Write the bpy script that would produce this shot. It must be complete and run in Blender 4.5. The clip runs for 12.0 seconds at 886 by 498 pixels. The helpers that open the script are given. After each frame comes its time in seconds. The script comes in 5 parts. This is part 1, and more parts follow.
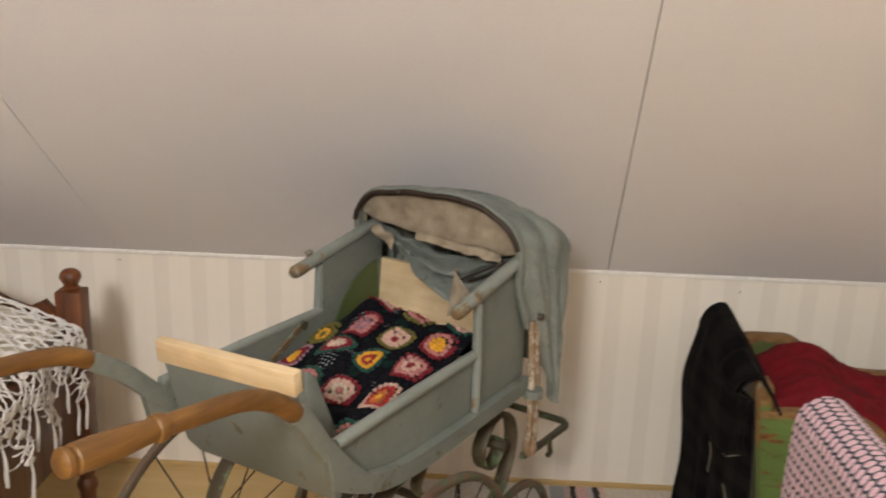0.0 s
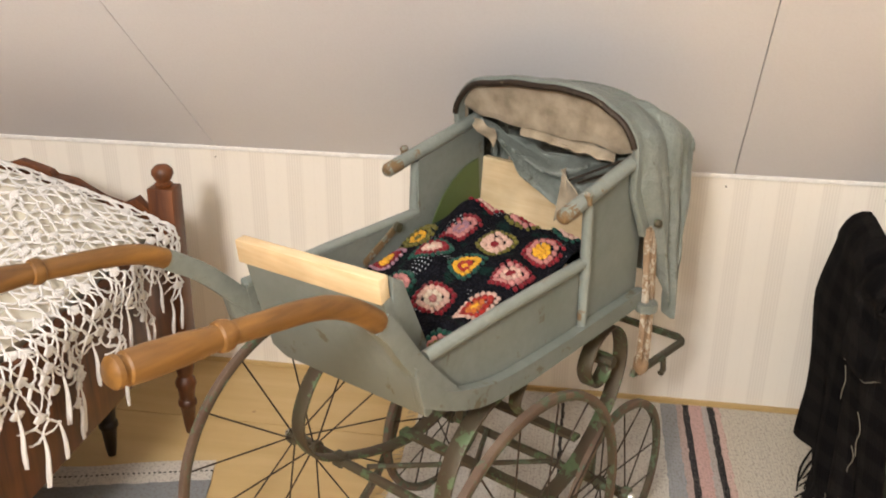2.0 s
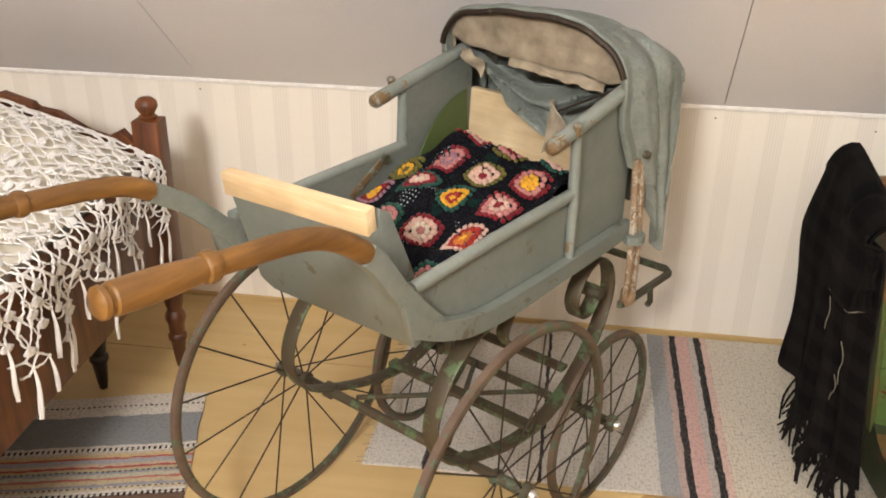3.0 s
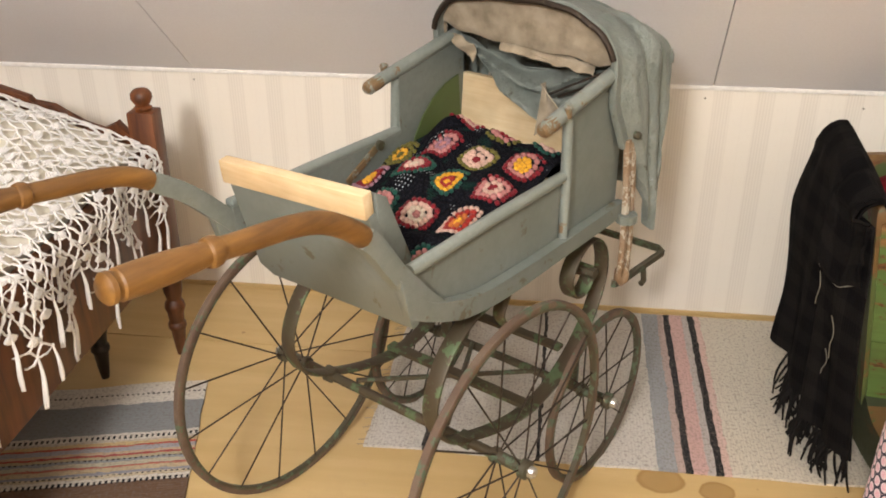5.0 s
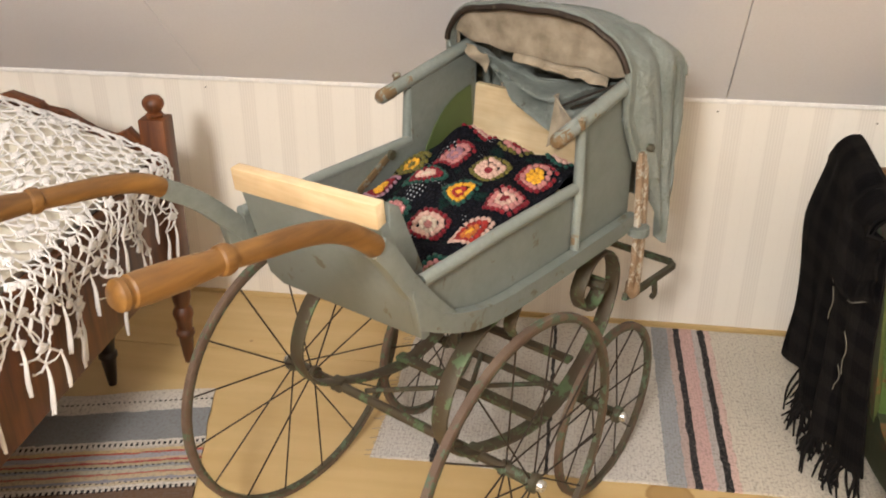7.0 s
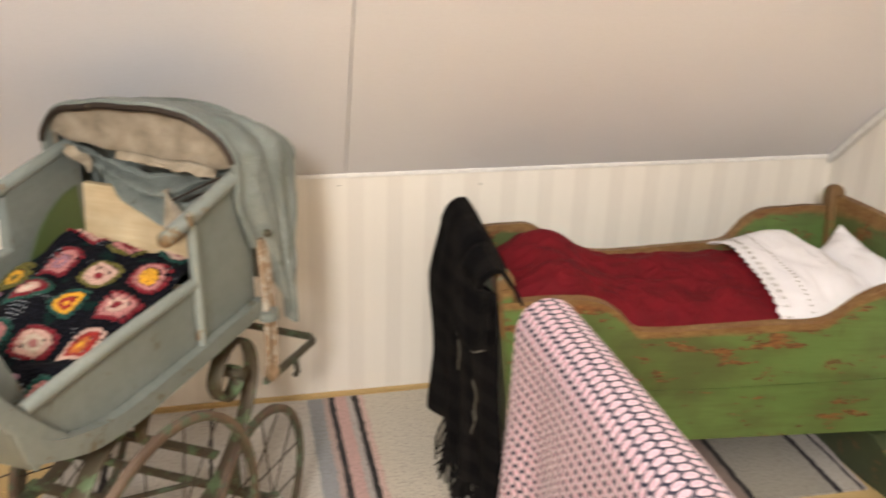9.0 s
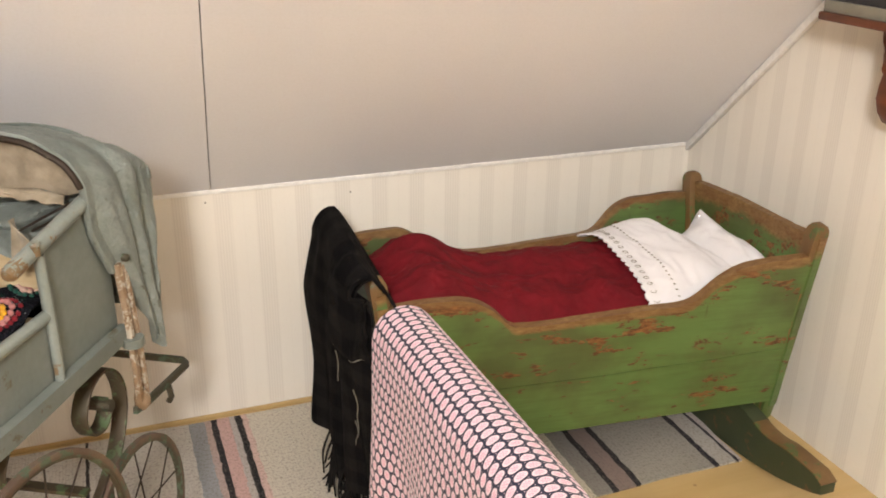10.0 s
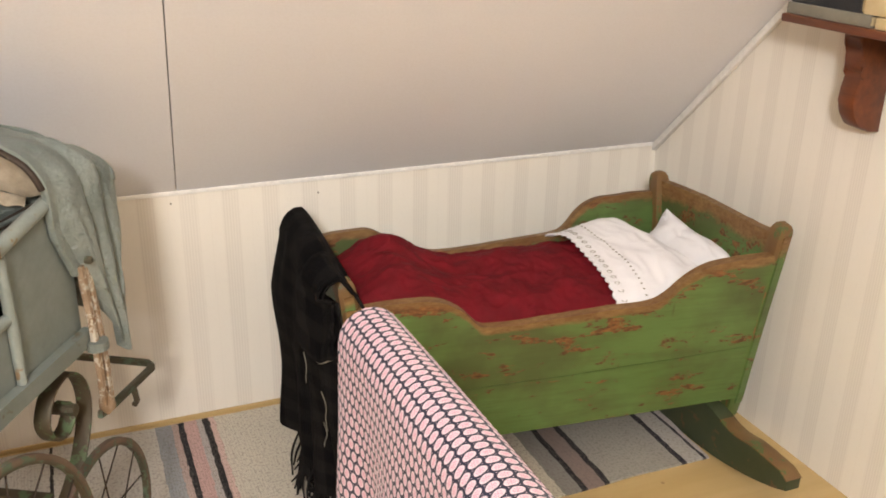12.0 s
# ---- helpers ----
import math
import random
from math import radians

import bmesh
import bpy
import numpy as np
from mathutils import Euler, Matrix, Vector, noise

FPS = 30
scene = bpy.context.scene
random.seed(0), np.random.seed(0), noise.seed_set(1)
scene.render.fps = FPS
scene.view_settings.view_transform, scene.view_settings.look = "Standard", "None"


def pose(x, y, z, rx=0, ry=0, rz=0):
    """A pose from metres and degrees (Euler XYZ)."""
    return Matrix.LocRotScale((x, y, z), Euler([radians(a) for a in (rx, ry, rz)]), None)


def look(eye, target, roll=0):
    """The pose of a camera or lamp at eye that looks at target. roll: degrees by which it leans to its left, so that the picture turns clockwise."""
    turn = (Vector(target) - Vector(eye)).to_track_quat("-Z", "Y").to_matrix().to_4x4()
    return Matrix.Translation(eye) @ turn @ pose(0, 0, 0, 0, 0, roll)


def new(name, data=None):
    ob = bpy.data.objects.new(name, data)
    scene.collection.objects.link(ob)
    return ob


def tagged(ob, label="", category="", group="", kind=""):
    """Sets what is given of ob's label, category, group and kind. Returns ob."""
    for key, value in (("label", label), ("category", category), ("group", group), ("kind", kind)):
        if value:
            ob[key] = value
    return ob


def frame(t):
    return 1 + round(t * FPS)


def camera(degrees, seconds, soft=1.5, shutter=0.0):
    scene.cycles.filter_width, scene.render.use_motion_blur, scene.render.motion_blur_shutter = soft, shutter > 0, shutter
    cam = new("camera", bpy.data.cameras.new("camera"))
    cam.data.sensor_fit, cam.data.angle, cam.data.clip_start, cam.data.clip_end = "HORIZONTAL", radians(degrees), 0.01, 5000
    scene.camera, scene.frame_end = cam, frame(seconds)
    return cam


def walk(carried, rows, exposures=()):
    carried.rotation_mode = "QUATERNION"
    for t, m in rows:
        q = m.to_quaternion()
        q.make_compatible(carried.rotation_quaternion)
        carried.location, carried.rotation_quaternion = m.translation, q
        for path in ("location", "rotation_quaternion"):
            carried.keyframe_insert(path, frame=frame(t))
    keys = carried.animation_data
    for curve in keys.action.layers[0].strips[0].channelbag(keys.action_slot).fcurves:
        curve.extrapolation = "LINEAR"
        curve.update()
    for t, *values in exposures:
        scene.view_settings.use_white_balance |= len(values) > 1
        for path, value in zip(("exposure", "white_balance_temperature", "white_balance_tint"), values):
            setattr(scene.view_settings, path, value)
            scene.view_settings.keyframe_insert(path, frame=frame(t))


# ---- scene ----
cam = camera(51.6, 12.0, soft=1.8, shutter=0.5)
PATH = [
    (0, (0.168, 0.357, 1.271), (0.11, 2.272, 0.697), 2.0),
    (0.5, (0.156, 0.426, 1.252), (-0.051, 2.313, 0.62), 0.7),
    (1, (0.169, 0.458, 1.238), (-0.156, 2.303, 0.537), 0.9),
    (1.5, (0.177, 0.471, 1.23), (-0.138, 2.313, 0.518), 1.2),
    (2, (0.174, 0.49, 1.215), (-0.114, 2.313, 0.444), 0.5),
    (2.5, (0.174, 0.5, 1.208), (-0.085, 2.307, 0.389), 0.4),
    (3, (0.177, 0.491, 1.209), (-0.079, 2.26, 0.31), 0.6),
    (5, (0.178, 0.468, 1.214), (-0.064, 2.225, 0.29), -0.4),
    (5.5, (0.176, 0.477, 1.21), (-0.062, 2.226, 0.269), 0.0),
    (6, (0.176, 0.48, 1.21), (-0.069, 2.228, 0.27), 0.4),
    (6.5, (0.173, 0.48, 1.21), (-0.085, 2.228, 0.273), 0.1),
    (6.7, (0.17, 0.478, 1.209), (-0.096, 2.23, 0.281), 0.2),
    (8.5, (0.206, 0.462, 1.243), (0.365, 2.296, 0.462), 0.1),
    (9, (0.255, 0.475, 1.251), (0.69, 2.271, 0.485), 1.9),
    (9.5, (0.289, 0.474, 1.247), (0.899, 2.224, 0.494), 1.1),
    (10, (0.298, 0.471, 1.254), (0.958, 2.203, 0.501), 0.6),
    (10.5, (0.305, 0.47, 1.25), (0.998, 2.194, 0.51), 0.7),
    (11, (0.305, 0.47, 1.254), (1.011, 2.184, 0.503), 1.0),
    (11.5, (0.296, 0.477, 1.258), (1.01, 2.188, 0.507), 1.4),
    (12, (0.303, 0.472, 1.255), (1.023, 2.18, 0.502), 1.1),
]
walk(cam, [(t, look(eye, target, roll)) for t, eye, target, roll in PATH],
     [(0.0, -0.62), (0.5, -0.36), (1.0, -0.06), (1.5, 0.0), (6.7, 0.0), (8.3, 0.05), (12.0, 0.0)])

# ---- light ----
world = bpy.data.worlds.new("room_air")
world.use_nodes = True
world.node_tree.nodes["Background"].inputs[0].default_value = (1.0, 0.93, 0.85, 1)
world.node_tree.nodes["Background"].inputs[1].default_value = 0.05
scene.world = world


def lamp(name, place, size, watts, colour):
    data = bpy.data.lights.new(name, "POINT")
    data.shadow_soft_size, data.energy, data.color = size, watts, colour
    ob = new(name, data)
    ob.location = place
    return ob


lamp("ceiling_lamp_light", (-0.28, -0.62, 1.96), 0.18, 238.0, (1.0, 0.965, 0.915))


# ---- node helpers ----
class Graph:
    """A node material being built; sockets are passed about as values."""

    def __init__(self, name):
        self.mat = bpy.data.materials.new(name)
        self.mat.use_nodes = True
        self.tree = self.mat.node_tree
        self.bsdf = self.tree.nodes["Principled BSDF"]

    def put(self, socket, value):
        if hasattr(value, "links"):
            self.tree.links.new(value, socket)
        elif hasattr(value, "__len__") and len(value) == 3 and len(socket.default_value) == 4:
            socket.default_value = (*value, 1)
        else:
            socket.default_value = value

    def math(self, op, *args):
        n = self.tree.nodes.new("ShaderNodeMath")
        n.operation = op
        for i, a in enumerate(args):
            self.put(n.inputs[i], a)
        return n.outputs[0]

    def vmath(self, op, a, b=None):
        n = self.tree.nodes.new("ShaderNodeVectorMath")
        n.operation = op
        self.put(n.inputs[0], a)
        if b is not None:
            self.put(n.inputs[1], b)
        return n.outputs["Value"] if op in ("LENGTH", "DISTANCE", "DOT_PRODUCT") else n.outputs["Vector"]

    def coords(self, kind="Object"):
        return self.tree.nodes.new("ShaderNodeTexCoord").outputs[kind]

    def split(self, vec):
        n = self.tree.nodes.new("ShaderNodeSeparateXYZ")
        self.put(n.inputs[0], vec)
        return n.outputs[0], n.outputs[1], n.outputs[2]

    def join(self, x, y, z=0.0):
        n = self.tree.nodes.new("ShaderNodeCombineXYZ")
        for i, a in enumerate((x, y, z)):
            self.put(n.inputs[i], a)
        return n.outputs[0]

    def noise(self, vec, scale, detail=4.0, rough=0.55):
        n = self.tree.nodes.new("ShaderNodeTexNoise")
        self.put(n.inputs["Vector"], vec)
        n.inputs["Scale"].default_value, n.inputs["Detail"].default_value = scale, detail
        n.inputs["Roughness"].default_value = rough
        return n.outputs[0]

    def white(self, vec):
        n = self.tree.nodes.new("ShaderNodeTexWhiteNoise")
        self.put(n.inputs["Vector"], vec)
        return n.outputs["Value"]

    def voronoi(self, vec, scale, feature="F1"):
        n = self.tree.nodes.new("ShaderNodeTexVoronoi")
        n.feature = feature
        self.put(n.inputs["Vector"], vec)
        n.inputs["Scale"].default_value = scale
        return n.outputs["Distance"]

    def mix(self, fac, a, b):
        n = self.tree.nodes.new("ShaderNodeMix")
        n.data_type = "RGBA"
        self.put(n.inputs[0], fac)
        self.put(n.inputs[6], a)
        self.put(n.inputs[7], b)
        return n.outputs[2]

    def ramp(self, fac, stops, constant=False):
        n = self.tree.nodes.new("ShaderNodeValToRGB")
        n.color_ramp.interpolation = "CONSTANT" if constant else "LINEAR"
        e = n.color_ramp.elements
        while len(e) < len(stops):
            e.new(0.5)
        for i, (p, c) in enumerate(stops):
            e[i].position = p
            e[i].color = (c, c, c, 1) if isinstance(c, (int, float)) else (*c, 1)
        self.put(n.inputs[0], fac)
        return n.outputs[0]

    def bump(self, height, strength, distance=0.002):
        n = self.tree.nodes.new("ShaderNodeBump")
        n.inputs["Strength"].default_value, n.inputs["Distance"].default_value = strength, distance
        self.put(n.inputs["Height"], height)
        self.tree.links.new(n.outputs[0], self.bsdf.inputs["Normal"])

    def done(self, colour, rough=0.6, metal=0.0, spec=0.5, sheen=0.0):
        self.put(self.bsdf.inputs["Base Color"], colour)
        self.put(self.bsdf.inputs["Roughness"], rough)
        self.put(self.bsdf.inputs["Metallic"], metal)
        self.put(self.bsdf.inputs["Specular IOR Level"], spec)
        self.put(self.bsdf.inputs["Sheen Weight"], sheen)
        return self.mat


def painted(name, base, other, worn, wear=0.62, scale=9.0, rough=0.5, metal=0.0, stretch=(1, 1, 1), bump=0.25, depth=0.001):
    """Old paint: base colour mottled with another, worn through to a third in patches."""
    g = Graph(name)
    v = g.vmath("MULTIPLY", g.coords(), stretch)
    big = g.noise(v, scale, 5)
    fine = g.noise(v, scale * 9, 6, 0.7)
    col = g.mix(g.ramp(big, [(0.3, 0.0), (0.7, 1.0)]), base, other)
    patch = g.math("ADD", g.math("MULTIPLY", g.noise(v, scale * 2.2, 6, 0.65), 0.75), g.math("MULTIPLY", fine, 0.25))
    col = g.mix(g.ramp(patch, [(wear, 0.0), (wear + 0.035, 1.0)]), col, worn)
    col = g.mix(g.ramp(fine, [(0.35, 0.25), (0.6, 0.0)]), col, tuple(c * 0.5 for c in base))
    g.bump(g.math("ADD", patch, g.math("MULTIPLY", fine, 0.3)), bump, depth)
    return g.done(col, g.math("ADD", rough - 0.12, g.math("MULTIPLY", fine, 0.3)), metal)


def timber(name, light, dark, axis=0, scale=14.0, rough=0.4, coat=0.0):
    g = Graph(name)
    st = [1.0, 1.0, 1.0]
    st[axis] = 0.09
    v = g.vmath("MULTIPLY", g.coords(), tuple(st))
    grain = g.noise(v, scale * 4, 6, 0.6)
    blot = g.noise(g.coords(), scale * 0.6, 3)
    col = g.mix(g.ramp(grain, [(0.3, 0.0), (0.72, 1.0)]), dark, light)
    col = g.mix(g.ramp(blot, [(0.35, 0.0), (0.75, 0.55)]), col, tuple(c * 0.55 for c in dark))
    g.bump(grain, 0.12, 0.001)
    m = g.done(col, g.math("ADD", rough, g.math("MULTIPLY", blot, 0.15)))
    g.bsdf.inputs["Coat Weight"].default_value = coat
    return m


def cloth(name, base, other, weave=900.0, blot=12.0, rough=0.9, sheen=0.15, bump=0.3):
    g = Graph(name)
    v = g.coords()
    col = g.mix(g.ramp(g.noise(v, blot, 5), [(0.35, 0.0), (0.68, 1.0)]), base, other)
    fine = g.noise(v, weave * 0.4, 2)
    col = g.mix(g.math("MULTIPLY", fine, 0.25), col, tuple(c * 0.55 for c in base))
    g.bump(g.math("ADD", fine, g.math("MULTIPLY", g.noise(v, 60, 4), 1.2)), bump, 0.002)
    return g.done(col, rough, 0.0, 0.25, sheen)


# ---- materials ----
def wallpaper_material():
    g = Graph("striped_wallpaper")
    v = g.coords()
    x, y, z = g.split(v)
    run = g.math("ADD", x, y)
    f = g.math("FRACT", g.math("DIVIDE", run, 0.094))
    band = g.ramp(f, [(0.0, 0.0), (0.05, 1.0), (0.42, 0.85), (0.47, 0.0), (0.72, 0.0), (0.74, 0.3), (0.76, 0.0)])
    lines = g.math("SINE", g.math("MULTIPLY", run, 2 * math.pi / 0.0065))
    thin = g.noise(g.join(g.math("MULTIPLY", run, 260.0), g.math("MULTIPLY", z, 7.0)), 1.0, 3)
    amount = g.math("MULTIPLY", band, g.math("ADD", 0.30, g.math("MULTIPLY", g.math("MULTIPLY", lines, thin), 0.35)))
    base = g.mix(g.noise(v, 5, 4), (0.86, 0.815, 0.735), (0.81, 0.765, 0.68))
    col = g.mix(amount, base, (0.64, 0.59, 0.52))
    fleck = g.noise(g.join(g.math("MULTIPLY", run, 500.0), g.math("MULTIPLY", z, 60.0)), 1.0, 2)
    col = g.mix(g.ramp(fleck, [(0.58, 0.0), (0.75, 0.22)]), col, (0.66, 0.60, 0.52))
    g.bump(g.noise(v, 300, 3), 0.12, 0.001)
    return g.done(col, 0.62, 0.0, 0.3)


def ceiling_material():
    g = Graph("grey_white_ceiling_board")
    v = g.coords()
    col = g.mix(g.noise(v, 2.2, 4), (0.77, 0.765, 0.79), (0.72, 0.715, 0.74))
    col = g.mix(g.ramp(g.noise(v, 190, 3), [(0.4, 0.0), (0.8, 0.15)]), col, (0.52, 0.5, 0.48))
    g.bump(g.noise(v, 240, 3), 0.1, 0.001)
    return g.done(col, 0.55, 0.0, 0.35)


def floor_material():
    g = Graph("yellow_painted_floor")
    v = g.coords()
    long = g.vmath("MULTIPLY", v, (0.3, 3.0, 1.0))
    col = g.mix(g.ramp(g.noise(long, 6, 5), [(0.3, 0.0), (0.7, 1.0)]), (0.50, 0.345, 0.145), (0.58, 0.42, 0.20))
    col = g.mix(g.ramp(g.noise(v, 26, 6, 0.7), [(0.5, 0.0), (0.72, 0.35)]), col, (0.47, 0.33, 0.16))
    spot = g.voronoi(v, 9.0)
    col = g.mix(g.ramp(spot, [(0.03, 0.75), (0.05, 0.0)]), col, (0.28, 0.17, 0.07))
    # two old water rings
    x, y, z = g.split(v)
    for cx, cy, r in ((0.405, 1.872, 0.046), (0.508, 1.852, 0.034)):
        d = g.vmath("LENGTH", g.join(g.math("SUBTRACT", x, cx), g.math("MULTIPLY", g.math("SUBTRACT", y, cy), 1.25)))
        d = g.math("ADD", d, g.math("MULTIPLY", g.math("SUBTRACT", g.noise(v, 40, 3), 0.5), 0.012))
        stain = g.ramp(g.math("DIVIDE", d, r * 2), [(0.0, 0.72), (0.36, 0.70), (0.47, 0.92), (0.52, 0.0)])
        col = g.mix(stain, col, (0.30, 0.17, 0.05))
    g.bump(g.noise(long, 30, 4), 0.15, 0.001)
    return g.done(col, g.math("ADD", 0.34, g.math("MULTIPLY", g.noise(v, 14, 4), 0.2)), 0.0, 0.45)


def granny_material():
    """Black crochet ground, with pale light showing through the open stitches between the squares."""
    g = Graph("black_crochet_wool")
    uv = g.coords("UV")
    st = g.voronoi(uv, 15.0)
    col = g.mix(g.ramp(st, [(0.2, 0.0), (0.6, 1.0)]), (0.009, 0.009, 0.013), (0.004, 0.004, 0.006))
    col = g.mix(g.ramp(g.noise(uv, 2.2, 3), [(0.56, 0.0), (0.64, 0.5)]), col, (0.006, 0.030, 0.022))
    q = g.vmath("SUBTRACT", g.vmath("FRACTION", g.vmath("MULTIPLY", uv, (11.0, 11.0, 1.0))), (0.5, 0.5, 0.0))
    jig = g.math("MULTIPLY", g.math("SUBTRACT", g.noise(uv, 17, 2), 0.5), 0.25)
    hole = g.math("ADD", g.vmath("LENGTH", g.vmath("MULTIPLY", q, (1.0, 1.0, 0.0))), jig)
    some = g.ramp(g.noise(uv, 0.9, 2), [(0.56, 0.0), (0.60, 1.0)])
    col = g.mix(g.math("MULTIPLY", some, g.ramp(hole, [(0.14, 0.8), (0.22, 0.0)])), col, (0.60, 0.64, 0.68))
    g.bump(g.math("SUBTRACT", 1.0, st), 0.9, 0.004)
    return g.done(col, 0.97, 0.0, 0.08, 0.0)


def ellipse_print_material():
    """Pale pink oval rosettes packed like a honeycomb on navy cotton."""
    g = Graph("pink_oval_print")
    uv = g.coords("UV")
    dist, ang = None, None
    rows = []
    for off in ((0.0, 0.0, 0.0), (0.5, 0.5, 0.0)):
        p = g.vmath("SUBTRACT", g.vmath("FRACTION", g.vmath("ADD", uv, off)), (0.5, 0.5, 0.0))
        x, y, z = g.split(p)
        q = g.join(x, g.math("MULTIPLY", y, 1.732))
        rows.append((g.vmath("LENGTH", q), g.math("ARCTAN2", g.math("MULTIPLY", y, 1.732), x)))
    near = g.math("LESS_THAN", rows[0][0], rows[1][0])
    dist = g.math("MINIMUM", rows[0][0], rows[1][0])
    ang = g.math("ADD", g.math("MULTIPLY", rows[0][1], near), g.math("MULTIPLY", rows[1][1], g.math("SUBTRACT", 1.0, near)))
    spokes = g.math("GREATER_THAN", g.math("SINE", g.math("MULTIPLY", ang, 8.0)), 0.0)
    pink, navy = (0.54, 0.415, 0.44), (0.014, 0.014, 0.030)
    col = g.mix(g.math("MULTIPLY", spokes, g.ramp(dist, [(0.07, 0.0), (0.1, 0.95), (0.26, 0.95), (0.28, 0.0)])), pink, (0.50, 0.20, 0.26))
    col = g.mix(g.ramp(dist, [(0.05, 0.8), (0.07, 0.0)]), col, (0.5, 0.16, 0.22))
    col = g.mix(g.ramp(dist, [(0.378, 0.0), (0.405, 1.0)]), col, navy)
    col = g.mix(g.ramp(dist, [(0.545, 0.0), (0.56, 0.9)]), col, (0.62, 0.46, 0.50))
    g.bump(g.noise(g.coords(), 500, 2), 0.2, 0.001)
    return g.done(col, 0.85, 0.0, 0.25, 0.1)


def stripes_material(name, axis, stops, scale, start, twists=()):
    """A woven rag rug: bands of colour across it, rows of rags along its weft."""
    g = Graph(name)
    v = g.coords()
    xyz = g.split(v)
    wob = g.math("MULTIPLY", g.math("SUBTRACT", g.noise(v, 30, 3), 0.5), 0.007)
    st = [40.0, 40.0, 40.0]
    st[axis] = 330.0
    rag = g.noise(g.vmath("MULTIPLY", v, tuple(st)), 1.0, 3, 0.6)
    wob = g.math("ADD", wob, g.math("MULTIPLY", g.math("SUBTRACT", rag, 0.5), 0.009))
    t = g.math("DIVIDE", g.math("SUBTRACT", g.math("ADD", xyz[axis], wob), start), scale)
    col = g.ramp(t, stops, True)
    col = g.mix(g.ramp(rag, [(0.35, 0.0), (0.7, 0.07)]), col, (0.55, 0.51, 0.45))
    col = g.mix(g.ramp(g.noise(v, 160, 3), [(0.48, 0.0), (0.72, 0.6)]), col, (0.16, 0.135, 0.12))
    # twisted two-colour picks: short black dashes between pale ones
    beat = g.math("ADD", g.math("SINE", g.math("MULTIPLY", xyz[1 - axis], 2 * math.pi / 0.011)), g.math("MULTIPLY", g.math("SUBTRACT", rag, 0.5), 5.0))
    plain = g.math("ADD", xyz[axis], g.math("MULTIPLY", wob, 0.4))
    u = g.math("DIVIDE", g.math("SUBTRACT", plain, start), scale)
    for a, b in twists:
        line = g.math("MULTIPLY", g.math("GREATER_THAN", u, a), g.math("LESS_THAN", u, b))
        col = g.mix(g.math("MULTIPLY", line, g.ramp(beat, [(0.05, 0.0), (0.3, 1.0)])), col, (0.012, 0.012, 0.018))
    rib = g.math("SINE", g.math("MULTIPLY", xyz[axis], 2 * math.pi / 0.007))
    g.bump(g.math("ADD", rag, g.math("MULTIPLY", rib, 0.09)), 0.8, 0.003)
    return g.done(col, 0.95, 0.0, 0.12, 0.03)


def tartan_material():
    g = Graph("dark_checked_wool")
    uv = g.coords("UV")
    x, y, z = g.split(uv)
    fx = g.math("LESS_THAN", g.math("FRACT", g.math("MULTIPLY", x, 2.0)), 0.5)
    fy = g.math("LESS_THAN", g.math("FRACT", g.math("MULTIPLY", y, 2.6)), 0.5)
    col = g.mix(g.math("MULTIPLY", g.math("ADD", fx, fy), 0.5), (0.0042, 0.0038, 0.0042), (0.012, 0.0105, 0.0098))
    rib = g.math("SINE", g.math("MULTIPLY", x, 170.0))
    g.bump(g.math("ADD", g.noise(g.coords(), 350, 3), g.math("MULTIPLY", rib, 0.3)), 0.5, 0.002)
    return g.done(col, 0.97, 0.0, 0.08, 0.0)


